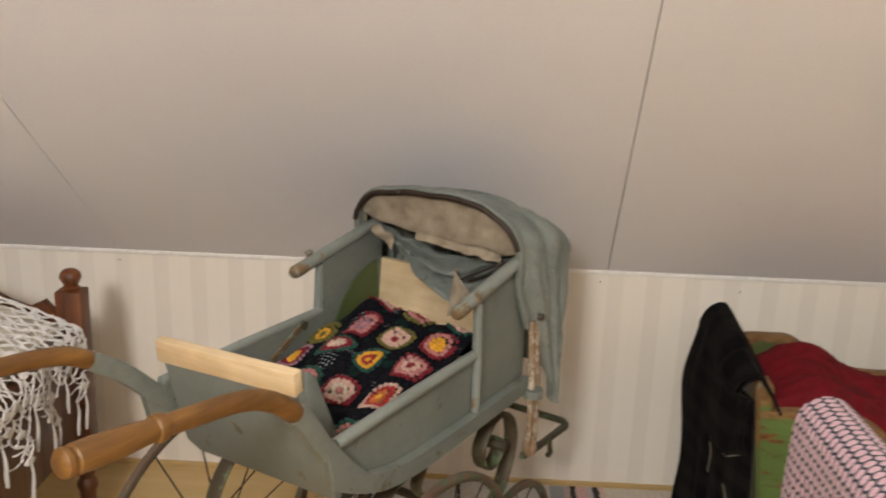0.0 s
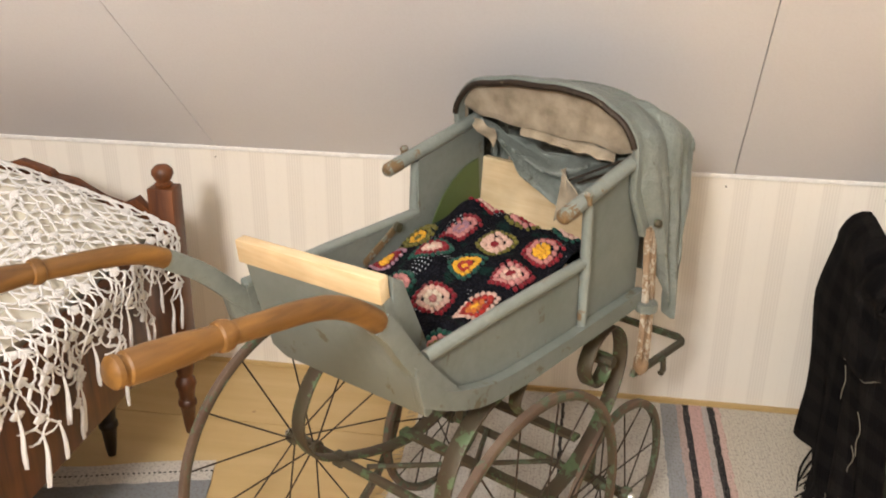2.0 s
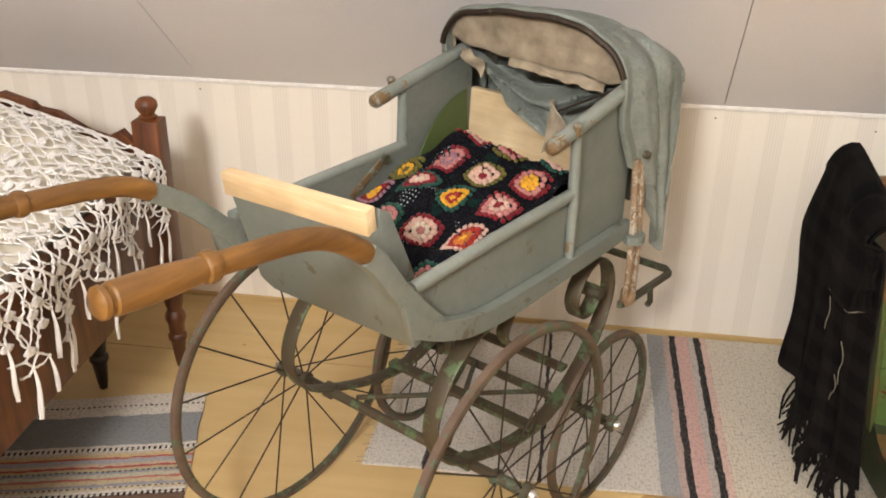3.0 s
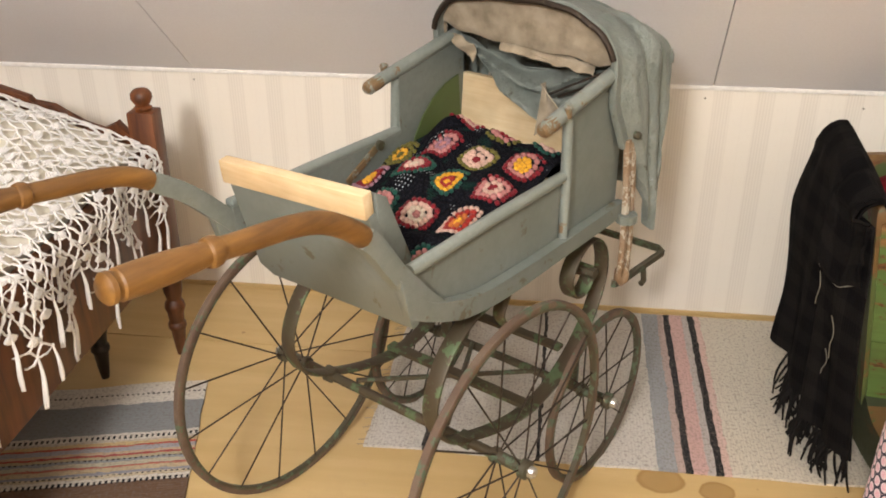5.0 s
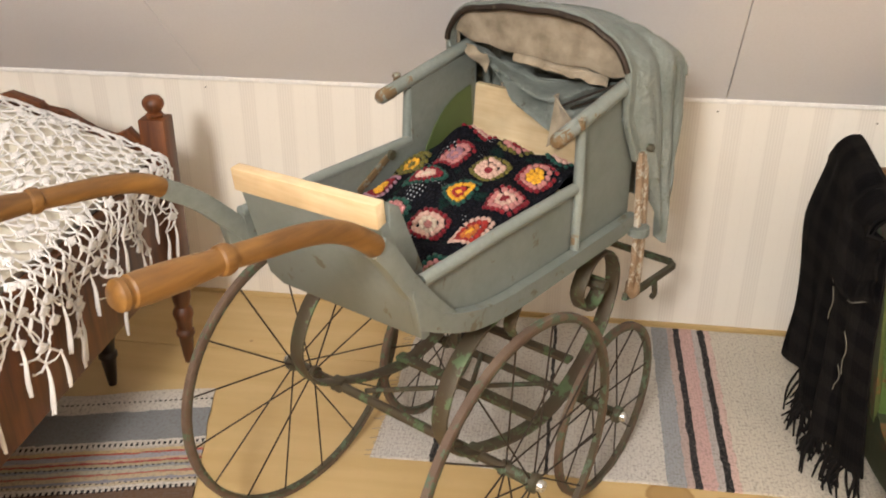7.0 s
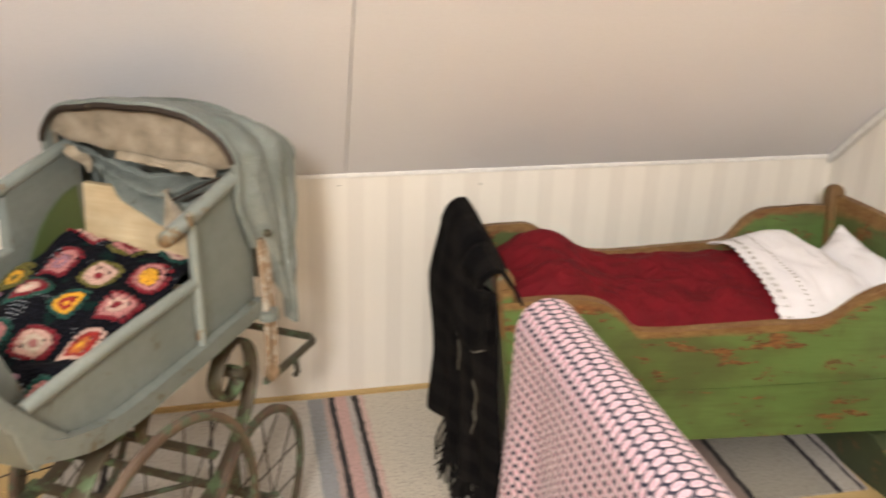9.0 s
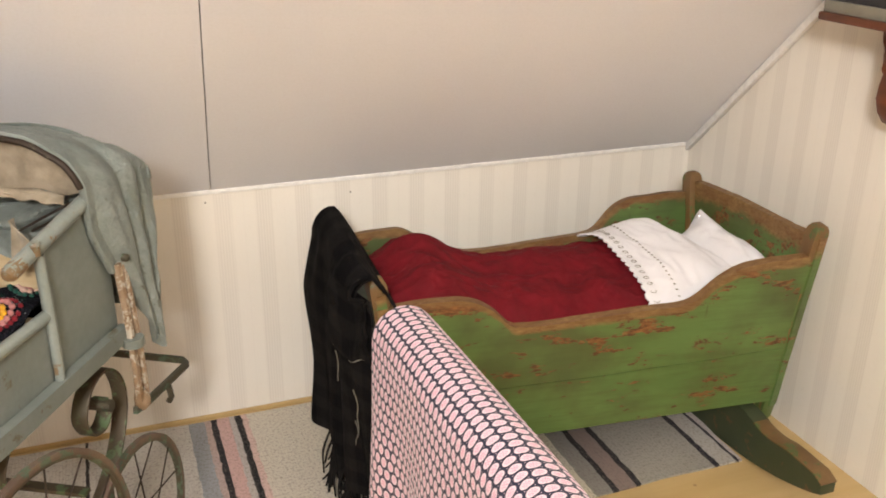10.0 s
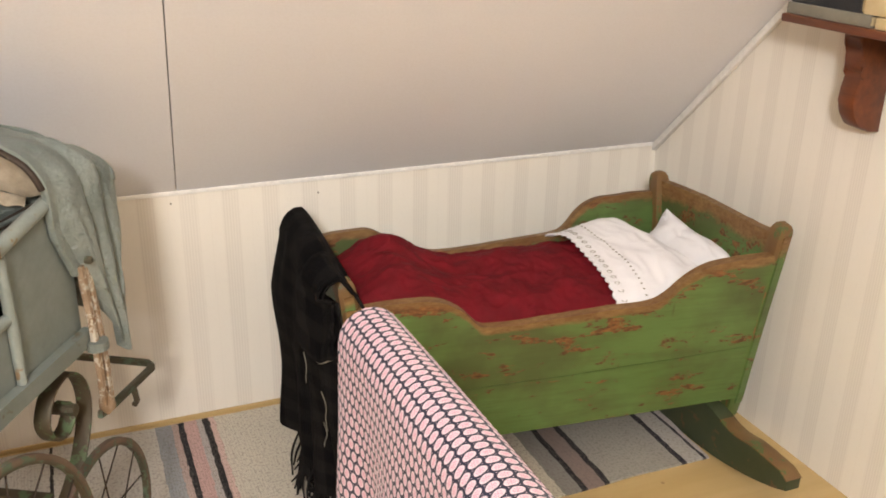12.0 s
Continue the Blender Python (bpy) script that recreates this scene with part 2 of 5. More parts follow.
def cradle_paint():
    """Green paint, rubbed through to brown wood in a band along the tops of the boards and chipped below it; v is the depth in metres below the top edge."""
    g = Graph("chipped_green_paint")
    v = g.vmath("MULTIPLY", g.coords(), (0.4, 1.0, 1.2))
    run, depth, z0 = g.split(g.coords("UV"))
    big, mid, fine = g.noise(v, 7, 5), g.noise(v, 24, 6, 0.65), g.noise(v, 110, 5, 0.7)
    streak = g.noise(g.vmath("MULTIPLY", g.coords(), (5.0, 5.0, 60.0)), 1.0, 5, 0.7)
    col = g.mix(g.ramp(big, [(0.32, 0.0), (0.68, 1.0)]), (0.078, 0.140, 0.036), (0.118, 0.198, 0.056))
    col = g.mix(g.ramp(streak, [(0.45, 0.0), (0.75, 0.6)]), col, (0.06, 0.085, 0.022))
    col = g.mix(g.ramp(mid, [(0.52, 0.0), (0.72, 0.45)]), col, (0.11, 0.095, 0.03))
    col = g.mix(g.ramp(g.noise(g.coords(), 4.5, 4), [(0.44, 0.0), (0.64, 0.75)]), col, (0.062, 0.072, 0.024))
    wander = g.math("ADD", depth, g.math("ADD", g.math("MULTIPLY", g.math("SUBTRACT", mid, 0.5), 0.030),
                    g.math("MULTIPLY", g.math("SUBTRACT", big, 0.5), 0.030)))
    wood = g.mix(g.ramp(fine, [(0.3, 0.0), (0.7, 1.0)]), (0.27, 0.165, 0.066), (0.13, 0.060, 0.020))
    wood = g.mix(g.ramp(mid, [(0.45, 0.0), (0.62, 0.65)]), wood, (0.14, 0.062, 0.020))
    # rust-red chips, most of them just below the band
    chips = g.math("ADD", g.math("ADD", g.math("MULTIPLY", mid, 0.7), g.math("MULTIPLY", fine, 0.3)), g.ramp(depth, [(0.0, 0.05), (0.05, 0.03), (0.09, 0.0)]))
    chip = g.ramp(chips, [(0.576, 0.0), (0.590, 1.0)])
    col = g.mix(chip, col, g.mix(g.ramp(fine, [(0.38, 0.0), (0.62, 1.0)]), (0.26, 0.11, 0.035), (0.075, 0.026, 0.010)))
    band = g.ramp(wander, [(0.013, 1.0), (0.019, 0.0)])
    col = g.mix(band, col, wood)
    # dark splits that run down from the edge
    split = g.noise(g.join(g.math("MULTIPLY", run, 26.0), g.math("MULTIPLY", depth, 3.0)), 1.0, 2)
    col = g.mix(g.math("MULTIPLY", g.ramp(split, [(0.70, 0.0), (0.73, 0.9)]), g.ramp(depth, [(0.04, 1.0), (0.07, 0.0)])), col, (0.05, 0.02, 0.008))
    g.bump(g.math("SUBTRACT", g.math("MULTIPLY", streak, 0.3), g.math("MULTIPLY", g.math("ADD", band, chip), 0.5)), 0.5, 0.0015)
    return g.done(col, g.math("ADD", 0.34, g.math("MULTIPLY", fine, 0.3)), 0.0, 0.4)


M = dict(
    wallpaper=wallpaper_material(), board=ceiling_material(), floor=floor_material(),
    white_trim=painted("white_gloss_trim", (0.90, 0.88, 0.85), (0.86, 0.84, 0.80), (0.72, 0.68, 0.62), 0.68, 6, 0.4),
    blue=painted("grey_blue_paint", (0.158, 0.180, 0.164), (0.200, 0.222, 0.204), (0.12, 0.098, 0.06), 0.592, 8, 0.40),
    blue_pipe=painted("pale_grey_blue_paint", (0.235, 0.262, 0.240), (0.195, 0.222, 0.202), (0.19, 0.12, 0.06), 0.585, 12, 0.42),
    green_in=painted("moss_green_paint", (0.085, 0.128, 0.036), (0.068, 0.105, 0.03), (0.05, 0.06, 0.03), 0.68, 7, 0.45),
    oilcloth=painted("cracked_oilcloth", (0.155, 0.182, 0.165), (0.255, 0.282, 0.258), (0.085, 0.08, 0.06), 0.595, 11, 0.32, 0.0, (1, 1, 1), 0.8, 0.012),
    lining=cloth("stained_canvas_lining", (0.40, 0.335, 0.245), (0.19, 0.155, 0.105), 700, 22),
    pine=timber("raw_pine", (0.80, 0.66, 0.43), (0.60, 0.42, 0.22), 1, 16, 0.55),
    handle=timber("varnished_handle_wood", (0.27, 0.128, 0.026), (0.085, 0.033, 0.006), 0, 13, 0.4, 0.1),
    iron=painted("rusty_green_iron", (0.065, 0.068, 0.042), (0.085, 0.057, 0.036), (0.10, 0.14, 0.09), 0.535, 16, 0.55, 0.25),
    spring=painted("worn_spring_steel", (0.075, 0.066, 0.038), (0.07, 0.043, 0.026), (0.10, 0.145, 0.07), 0.53, 13, 0.55, 0.25),
    spoke=painted("rusty_wire", (0.032, 0.022, 0.016), (0.05, 0.034, 0.023), (0.12, 0.10, 0.07), 0.6, 30, 0.55, 0.5),
    rim=painted("worn_rubber_rim", (0.085, 0.050, 0.034), (0.15, 0.105, 0.072), (0.075, 0.11, 0.068), 0.53, 18, 0.7),
    chrome=painted("nickel_cap", (0.6, 0.6, 0.58), (0.5, 0.5, 0.48), (0.2, 0.17, 0.12), 0.68, 60, 0.25, 0.9),
    leather=painted("cracked_strap", (0.34, 0.25, 0.17), (0.20, 0.12, 0.06), (0.50, 0.45, 0.37), 0.52, 26, 0.7),
    # invented dark brown for the two unseen walls, to lower the bounced fill
    unseen_wall=timber("dark_unseen_wall", (0.20, 0.11, 0.05), (0.12, 0.06, 0.028), 2, 8, 0.5),
    tip=painted("rubbed_wood_tip", (0.20, 0.115, 0.045), (0.13, 0.095, 0.052), (0.21, 0.235, 0.205), 0.52, 25, 0.5),
    granny=granny_material(), pink=ellipse_print_material(), shawl=tartan_material(),
    bed_wood=timber("dark_walnut_stain", (0.20, 0.062, 0.014), (0.050, 0.014, 0.0045), 2, 12, 0.40, 0.15),
    black_wood=timber("black_stained_wood", (0.018, 0.012, 0.010), (0.010, 0.007, 0.006), 2, 12, 0.35),
    thread=cloth("white_cotton_thread", (0.78, 0.755, 0.735), (0.70, 0.68, 0.66), 1500, 30, 0.9, 0.2, 0.4),
    sheet=cloth("white_cotton", (0.84, 0.83, 0.85), (0.79, 0.78, 0.80), 1600, 9, 0.85, 0.1, 0.15),
    quilt=cloth("cream_quilt", (0.80, 0.75, 0.65), (0.70, 0.65, 0.52), 900, 14),
    velvet=cloth("crimson_velvet", (0.112, 0.002, 0.006), (0.165, 0.003, 0.009), 1200, 20, 0.8, 0.0, 0.2),
    green=cradle_paint(),
    post_green=painted("rubbed_green_post_paint", (0.085, 0.15, 0.034), (0.11, 0.12, 0.04), (0.20, 0.10, 0.035), 0.53, 10, 0.45, 0.0, (1, 1, 0.4)),
    brown_edge=painted("worn_wood_edge", (0.20, 0.115, 0.042), (0.12, 0.058, 0.020), (0.080, 0.115, 0.034), 0.545, 14, 0.5, 0.0, (1, 1, 0.5)),
    rocker=painted("dark_green_rocker_paint", (0.035, 0.048, 0.022), (0.052, 0.062, 0.028), (0.11, 0.065, 0.03), 0.575, 10, 0.5),
    shelf=timber("red_brown_mahogany", (0.19, 0.050, 0.012), (0.075, 0.017, 0.005), 1, 12, 0.35, 0.2),
    book_grey=cloth("grey_green_bookcloth", (0.24, 0.22, 0.17), (0.19, 0.17, 0.13), 900, 20),
    book_dark=cloth("dark_bookcloth", (0.018, 0.018, 0.02), (0.03, 0.028, 0.03), 900, 20),
    paper=cloth("yellowed_paper", (0.70, 0.56, 0.32), (0.62, 0.47, 0.24), 1200, 30),
)

CREAM, PALE_RAG = (0.58, 0.53, 0.44), (0.55, 0.52, 0.475)
M["runner"] = stripes_material("runner_rag_weave", 0, [
    (0.0, PALE_RAG), (0.070, (0.010, 0.010, 0.012)), (0.0745, PALE_RAG), (0.190, (0.010, 0.010, 0.012)), (0.1945, PALE_RAG), (0.315, (0.30, 0.315, 0.33)), (0.333, (0.45, 0.34, 0.31)), (0.343, (0.012, 0.012, 0.016)),
    (0.351, (0.55, 0.36, 0.33)), (0.364, (0.44, 0.40, 0.38)), (0.3735, (0.008, 0.008, 0.010)), (0.3805, (0.60, 0.42, 0.37)), (0.388, CREAM),
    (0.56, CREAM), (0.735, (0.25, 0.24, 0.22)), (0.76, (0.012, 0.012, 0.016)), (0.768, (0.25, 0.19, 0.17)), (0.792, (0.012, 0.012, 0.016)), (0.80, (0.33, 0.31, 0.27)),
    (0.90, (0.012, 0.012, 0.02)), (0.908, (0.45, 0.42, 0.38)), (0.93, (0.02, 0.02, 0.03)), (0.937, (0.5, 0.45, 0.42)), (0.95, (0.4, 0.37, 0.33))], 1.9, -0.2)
BROWN, PALE, BLUE_GREY = (0.115, 0.062, 0.034), (0.60, 0.56, 0.50), (0.215, 0.225, 0.235)
M["bed_rug"] = stripes_material("bed_rug_rag_weave", 1, [
    (0.0, BROWN), (0.352, PALE), (0.385, (0.50, 0.42, 0.30)), (0.405, (0.25, 0.25, 0.29)), (0.42, (0.48, 0.38, 0.24)), (0.445, (0.40, 0.12, 0.09)), (0.455, (0.44, 0.40, 0.30)),
    (0.478, (0.26, 0.27, 0.29)), (0.50, (0.42, 0.36, 0.22)), (0.513, (0.35, 0.05, 0.045)), (0.524, (0.50, 0.36, 0.25)), (0.54, (0.32, 0.32, 0.34)), (0.57, (0.38, 0.07, 0.05)),
    (0.58, (0.52, 0.38, 0.20)), (0.60, (0.48, 0.42, 0.34)), (0.615, PALE), (0.655, BLUE_GREY), (0.855, PALE)], 0.5, 0.0,
    [(0.350, 0.372), (0.398, 0.404), (0.492, 0.500), (0.622, 0.642), (0.918, 0.928)])


# ---- mesh helpers ----
def link(name, bm, material, smooth=40.0):
    me = bpy.data.meshes.new(name)
    if isinstance(bm, bmesh.types.BMesh):
        bmesh.ops.recalc_face_normals(bm, faces=bm.faces)
        bm.to_mesh(me)
        bm.free()
    else:
        me.from_pydata(*bm)
    if material is not None:
        me.materials.append(material)
    me.polygons.foreach_set("use_smooth", [True] * len(me.polygons))
    me.set_sharp_from_angle(angle=radians(smooth))
    return new(name, me)


def part(name, bm, material, parent, label="", smooth=40.0):
    ob = link(name, bm, material, smooth)
    ob.parent = parent
    return tagged(ob, label)


def thing(name, label, category, m=None, group=""):
    ob = new(name)
    ob.empty_display_size = 0.05
    if m is not None:
        ob.matrix_world = m
    return tagged(ob, label, category, group)


def lone(name, bm, material, label, category, group="", kind="", smooth=40.0):
    return tagged(link(name, bm, material, smooth), label, category, group, kind)


def box(x0, x1, y0, y1, z0, z1, bevel=0.0, into=None):
    bm = into or bmesh.new()
    before = set(bm.verts)
    bmesh.ops.create_cube(bm, size=1.0)
    vs = [v for v in bm.verts if v not in before]
    for v in vs:
        v.co = Vector(((x0 + x1) / 2 + v.co.x * (x1 - x0), (y0 + y1) / 2 + v.co.y * (y1 - y0), (z0 + z1) / 2 + v.co.z * (z1 - z0)))
    if bevel:
        es = list({e for v in vs for e in v.link_edges})
        bmesh.ops.bevel(bm, geom=es, offset=bevel, segments=2, affect="EDGES", profile=0.5)
    return bm


def slab(outline, thickness, bevel=0.0):
    """A board: a closed outline of points, thickened along a vector."""
    bm = bmesh.new()
    th = Vector(thickness)
    a = [bm.verts.new(Vector(p)) for p in outline]
    b = [bm.verts.new(Vector(p) + th) for p in outline]
    n = len(a)
    bm.faces.new(a)
    bm.faces.new(b[::-1])
    for i in range(n):
        bm.faces.new((a[i], b[i], b[(i + 1) % n], a[(i + 1) % n]))
    if bevel:
        rim = [e for e in bm.edges if len(e.link_faces) == 2 and any(len(f.verts) == n for f in e.link_faces)]
        bmesh.ops.bevel(bm, geom=rim, offset=bevel, segments=2, affect="EDGES", profile=0.5)
    return bm


def smooth_line(points, steps=6):
    """Catmull-Rom through the points."""
    p = [Vector(q) for q in points]
    p = [2 * p[0] - p[1]] + p + [2 * p[-1] - p[-2]]
    out = []
    for i in range(1, len(p) - 2):
        for k in range(steps):
            t = k / steps
            a, b, c, d = p[i - 1], p[i], p[i + 1], p[i + 2]
            out.append(0.5 * ((2 * b) + (c - a) * t + (2 * a - 5 * b + 4 * c - d) * t * t + (3 * b - a - 3 * c + d) * t ** 3))
    out.append(p[-2])
    return out


def sweep(points, radius, sides=8, side=None, flat=None, into=None, closed=False):
    """A round bar along points, its radius one number or one a point; with side and flat, a strip flat[0] wide along side and flat[1] thick."""
    bm = into or bmesh.new()
    pts = [Vector(p) for p in points]
    n = len(pts)
    rings = []
    ref = Vector(side) if side is not None else None
    prev = None
    for i, p in enumerate(pts):
        d = (pts[(i + 1) % n] - pts[i - 1]) if closed else (pts[min(i + 1, n - 1)] - pts[max(i - 1, 0)])
        d.normalize()
        if ref is not None:
            s = (ref - d * ref.dot(d)).normalized()
        elif prev is None:
            s = d.orthogonal().normalized()
        else:
            s = (prev - d * prev.dot(d)).normalized()
        prev = s
        t = d.cross(s)
        r = radius[i] if isinstance(radius, (list, tuple)) else radius
        if flat:
            k = radius[i] if isinstance(radius, (list, tuple)) else 1.0
            w, h = flat[0] / 2 * k, flat[1] / 2 * k
            cs = [(w, h * 0.6), (w * 0.85, h), (-w * 0.85, h), (-w, h * 0.6), (-w, -h * 0.6), (-w * 0.85, -h), (w * 0.85, -h), (w, -h * 0.6)]
            rings.append([bm.verts.new(p + s * a + t * b) for a, b in cs])
        else:
            rings.append([bm.verts.new(p + (s * math.cos(2 * math.pi * k / sides) + t * math.sin(2 * math.pi * k / sides)) * r) for k in range(sides)])
    k = len(rings[0])
    for i in range(n if closed else n - 1):
        a, b = rings[i], rings[(i + 1) % n]
        for j in range(k):
            bm.faces.new((a[j], a[(j + 1) % k], b[(j + 1) % k], b[j]))
    if not closed:
        bm.faces.new(rings[0][::-1])
        bm.faces.new(rings[-1])
    return bm


def turned(profile, base=(0, 0, 0), axis=(0, 0, 1), sides=16, into=None):
    """A turned piece: (height, radius) pairs along an axis from base."""
    a = Vector(axis).normalized()
    return sweep([Vector(base) + a * h for h, r in profile], [max(r, 1e-4) for h, r in profile], sides, into=into)


def sheet_of(fn, nu, nv, thick, uv=None, close=False):
    """A cloth: fn(u, v) over a unit square, given thickness; uv scales its texture coordinates, or is a function that gives them."""
    bm = bmesh.new()
    uv_at = uv if callable(uv) else lambda a, b: (a * uv[0], b * uv[1])
    g = [[bm.verts.new(Vector(fn(i / nu, j / nv))) for j in range(nv + 1)] for i in range(nu + 1)]
    lay = bm.loops.layers.uv.new("UVMap") if uv else None
    for i in range(nu):
        for j in range(nv):
            f = bm.faces.new((g[i][j], g[i + 1][j], g[i + 1][j + 1], g[i][j + 1]))
            if uv:
                for lp, (a, b) in zip(f.loops, ((i, j), (i + 1, j), (i + 1, j + 1), (i, j + 1))):
                    lp[lay].uv = uv_at(a / nu, b / nv)
    if thick:
        back = []
        for i in range(nu + 1):
            row = []
            for j in range(nv + 1):
                du = g[min(i + 1, nu)][j].co - g[max(i - 1, 0)][j].co
                dv = g[i][min(j + 1, nv)].co - g[i][max(j - 1, 0)].co
                n = du.cross(dv)
                n = n.normalized() if n.length > 1e-12 else Vector((0, 0, 1))
                row.append(bm.verts.new(g[i][j].co - n * thick))
            back.append(row)
        for i in range(nu):
            for j in range(nv):
                f = bm.faces.new((back[i][j + 1], back[i + 1][j + 1], back[i + 1][j], back[i][j]))
                if uv:
                    for lp, (a, b) in zip(f.loops, ((i, j + 1), (i + 1, j + 1), (i + 1, j), (i, j))):
                        lp[lay].uv = uv_at(a / nu, b / nv)
        rim = [(i, 0) for i in range(nu)] + [(nu, j) for j in range(nv)] + [(i, nv) for i in range(nu, 0, -1)] + [(0, j) for j in range(nv, 0, -1)]
        for (i, j), (k, m) in zip(rim, rim[1:] + rim[:1]):
            f = bm.faces.new((g[k][m], g[i][j], back[i][j], back[k][m]))
            if uv:
                for lp, (a, b) in zip(f.loops, ((k, m), (i, j), (i, j), (k, m))):
                    lp[lay].uv = uv_at(a / nu, b / nv)
    return bm


def wob(x, y, z=0.0, s=1.0):
    return noise.noise((x * s, y * s, z * s))


# ---- room ----
XR, XL, YB, YF, HK, HC = 1.788, -2.4, 2.5, -2.2, 0.59, 2.25
lone("floor", box(XL, XR, YF, 2.233, -0.05, 0.0), M["floor"], "worn yellow-painted board floor", "floor", kind="structure")
lone("floor_strip", box(XL, XR, 2.2365, YB, -0.05, 0.0), M["floor"], "worn yellow-painted floor board along the wall", "floor", kind="structure")
lone("floor_underlay", box(XL, XR, YF, YB, -0.09, -0.051), M["black_wood"], "dark underfloor below the joint", "floor", kind="structure")
lone("wall_north", box(XL - 0.1, XR + 0.1, YB, YB + 0.1, -0.05, HK + 0.1), M["wallpaper"], "low knee wall with striped cream wallpaper", "wall", kind="structure")
lone("wall_east", box(XR, XR + 0.1, YF, YB, -0.05, 2.5), M["wallpaper"], "gable wall with striped cream wallpaper", "wall", kind="structure")
# west and south walls are out of view; their brown only weakens bounced light
lone("wall_west", box(XL - 0.1, XL, YF, YB, -0.05, 2.5), M["unseen_wall"], "unseen far gable wall, dark brown to cut bounced light", "wall", kind="structure")
lone("wall_south", box(XL - 0.1, XR + 0.1, YF - 0.1, YF, -0.05, 2.5), M["unseen_wall"], "unseen opposite wall, dark brown to cut bounced light", "wall", kind="structure")


def ceiling_mesh():
    """Sloping boards with open joints between them, and the flat ceiling above."""
    bm = bmesh.new()
    yt = YB - (HC - HK) / 1.0
    edges = [-2.6, -1.9, -0.695, 0.508, 2.1]
    for a, b in zip(edges, edges[1:]):
        g = 0.0011
        a, b = a + g, b - g
        k = 0.085 * (HC - HK)
        bot = [(a, YB + 0.02, HK - 0.02), (b, YB + 0.02, HK - 0.02), (b - k, yt, HC), (a - k, yt, HC)]
        vs = [bm.verts.new(p) for p in bot] + [bm.verts.new((x, y + 0.012, z + 0.012)) for x, y, z in bot]
        for f in ((0, 1, 2, 3), (7, 6, 5, 4), (0, 4, 5, 1), (1, 5, 6, 2), (2, 6, 7, 3), (3, 7, 4, 0)):
            bm.faces.new([vs[i] for i in f])
    box(-2.5, 1.9, YF - 0.1, yt + 0.02, HC + 0.001, HC + 0.05, into=bm)
    return bm


lone("ceiling", ceiling_mesh(), M["board"], "sloping attic ceiling of smooth grey-white boards", "ceiling", kind="structure", smooth=20)
lone("roof_backing", slab([(-2.5, YB + 0.05, HK), (1.9, YB + 0.05, HK), (1.9, YB - 1.66 + 0.03, HC + 0.02), (-2.5, YB - 1.66 + 0.03, HC + 0.02)], (0, 0.05, 0.05)),
     M["black_wood"], "dark roof lining behind the boards", "roof", kind="structure")
lone("trim_knee_wall", box(XL, XR, YB - 0.005, YB - 0.0005, HK - 0.007, HK + 0.003, 0.001), M["white_trim"], "thin white strip along the top of the knee wall", "trim", kind="structure")
lone("trim_gable", slab([(XR - 0.016, YB - 0.004, HK - 0.022), (XR - 0.016, YB - 0.004, HK + 0.002), (XR - 0.016, YB - 1.66, HC - 0.004), (XR - 0.016, YB - 1.66, HC - 0.032)], (0.0155, 0, 0), 0.003),
     M["white_trim"], "white painted moulding under the ceiling slope", "trim", kind="structure")
lone("baseboard", box(XL, XR - 0.001, YB - 0.006, YB - 0.0005, 0.0, 0.012, 0.001), M["floor"], "low yellow-painted edge strip at the floor", "baseboard", kind="structure")
for i, (x, z) in enumerate(((0.492, 0.563), (0.832, 0.552), (-0.70, 0.565))):
    lone("nail", turned([(0.0, 0.0022), (0.0012, 0.0022), (0.0016, 0.0)], (x, YB - 0.0002, z), (0, -1, 0), 8), M["book_grey"], "small grey nail head in the wallpaper", "nail", group="nails in the knee wall")



# ---- rugs ----
def rug_mesh(x0, x1, y0, y1, seed, skew=(0.0, 0.0)):
    def fn(u, v):
        x, y = x0 + (x1 - x0) * u, y0 + (y1 - y0) * v
        e = 0.006 * wob(v * 9, seed, 1) + 0.006 * wob(u * 14, seed, 2)
        return (x + skew[0] * (v - 0.5) + e * (1 if u in (0, 1) else 0.3), y + skew[1] * (u - 0.5) + 0.008 * wob(u * 6, v, seed), 0.0065 + 0.0022 * wob(x * 9, y * 9, seed))
    return sheet_of(fn, 70, 34, 0.005)


def fringe(points, direction, length, seed):
    rnd = random.Random(seed)
    bm = bmesh.new()
    for p in points:
        d = Vector(direction) * length * rnd.uniform(0.6, 1.2)
        q = Vector(p)
        s = Vector((rnd.uniform(-0.006, 0.006), rnd.uniform(-0.006, 0.006), 0))
        sweep([q, q + d * 0.5 + s, q + d + s * 2], 0.0009, 4, into=bm)
    return bm


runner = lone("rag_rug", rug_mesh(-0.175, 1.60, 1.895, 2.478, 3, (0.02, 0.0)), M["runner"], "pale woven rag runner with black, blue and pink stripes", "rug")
part("fringe", fringe([(-0.178 + 0.004 * wob(i, 0), 1.90 + 0.0145 * i, 0.006) for i in range(40)], (-1, 0, -0.1), 0.014, 4), M["lining"], runner, "frayed grey warp fringe")
bed_rug = lone("rag_rug", rug_mesh(-1.6, -0.555, -0.2, 0.50, 9), M["bed_rug"], "rag rug with grey, brown and many-coloured stripes under bed", "rug")
bed_rug.matrix_world = pose(0.082, 1.721, 0.0, 0, 0, 14.0)


# ---- pram ----
PRAM = pose(-0.168, 1.539, 0, 0, 0, 60.1)
pram = thing("baby_carriage", "antique grey-blue wooden baby carriage with folded hood and spoked wheels", "baby carriage", PRAM)


def L(l, w, z):
    """Along the carriage, across it to its right, up."""
    return Vector((l, -w, z))


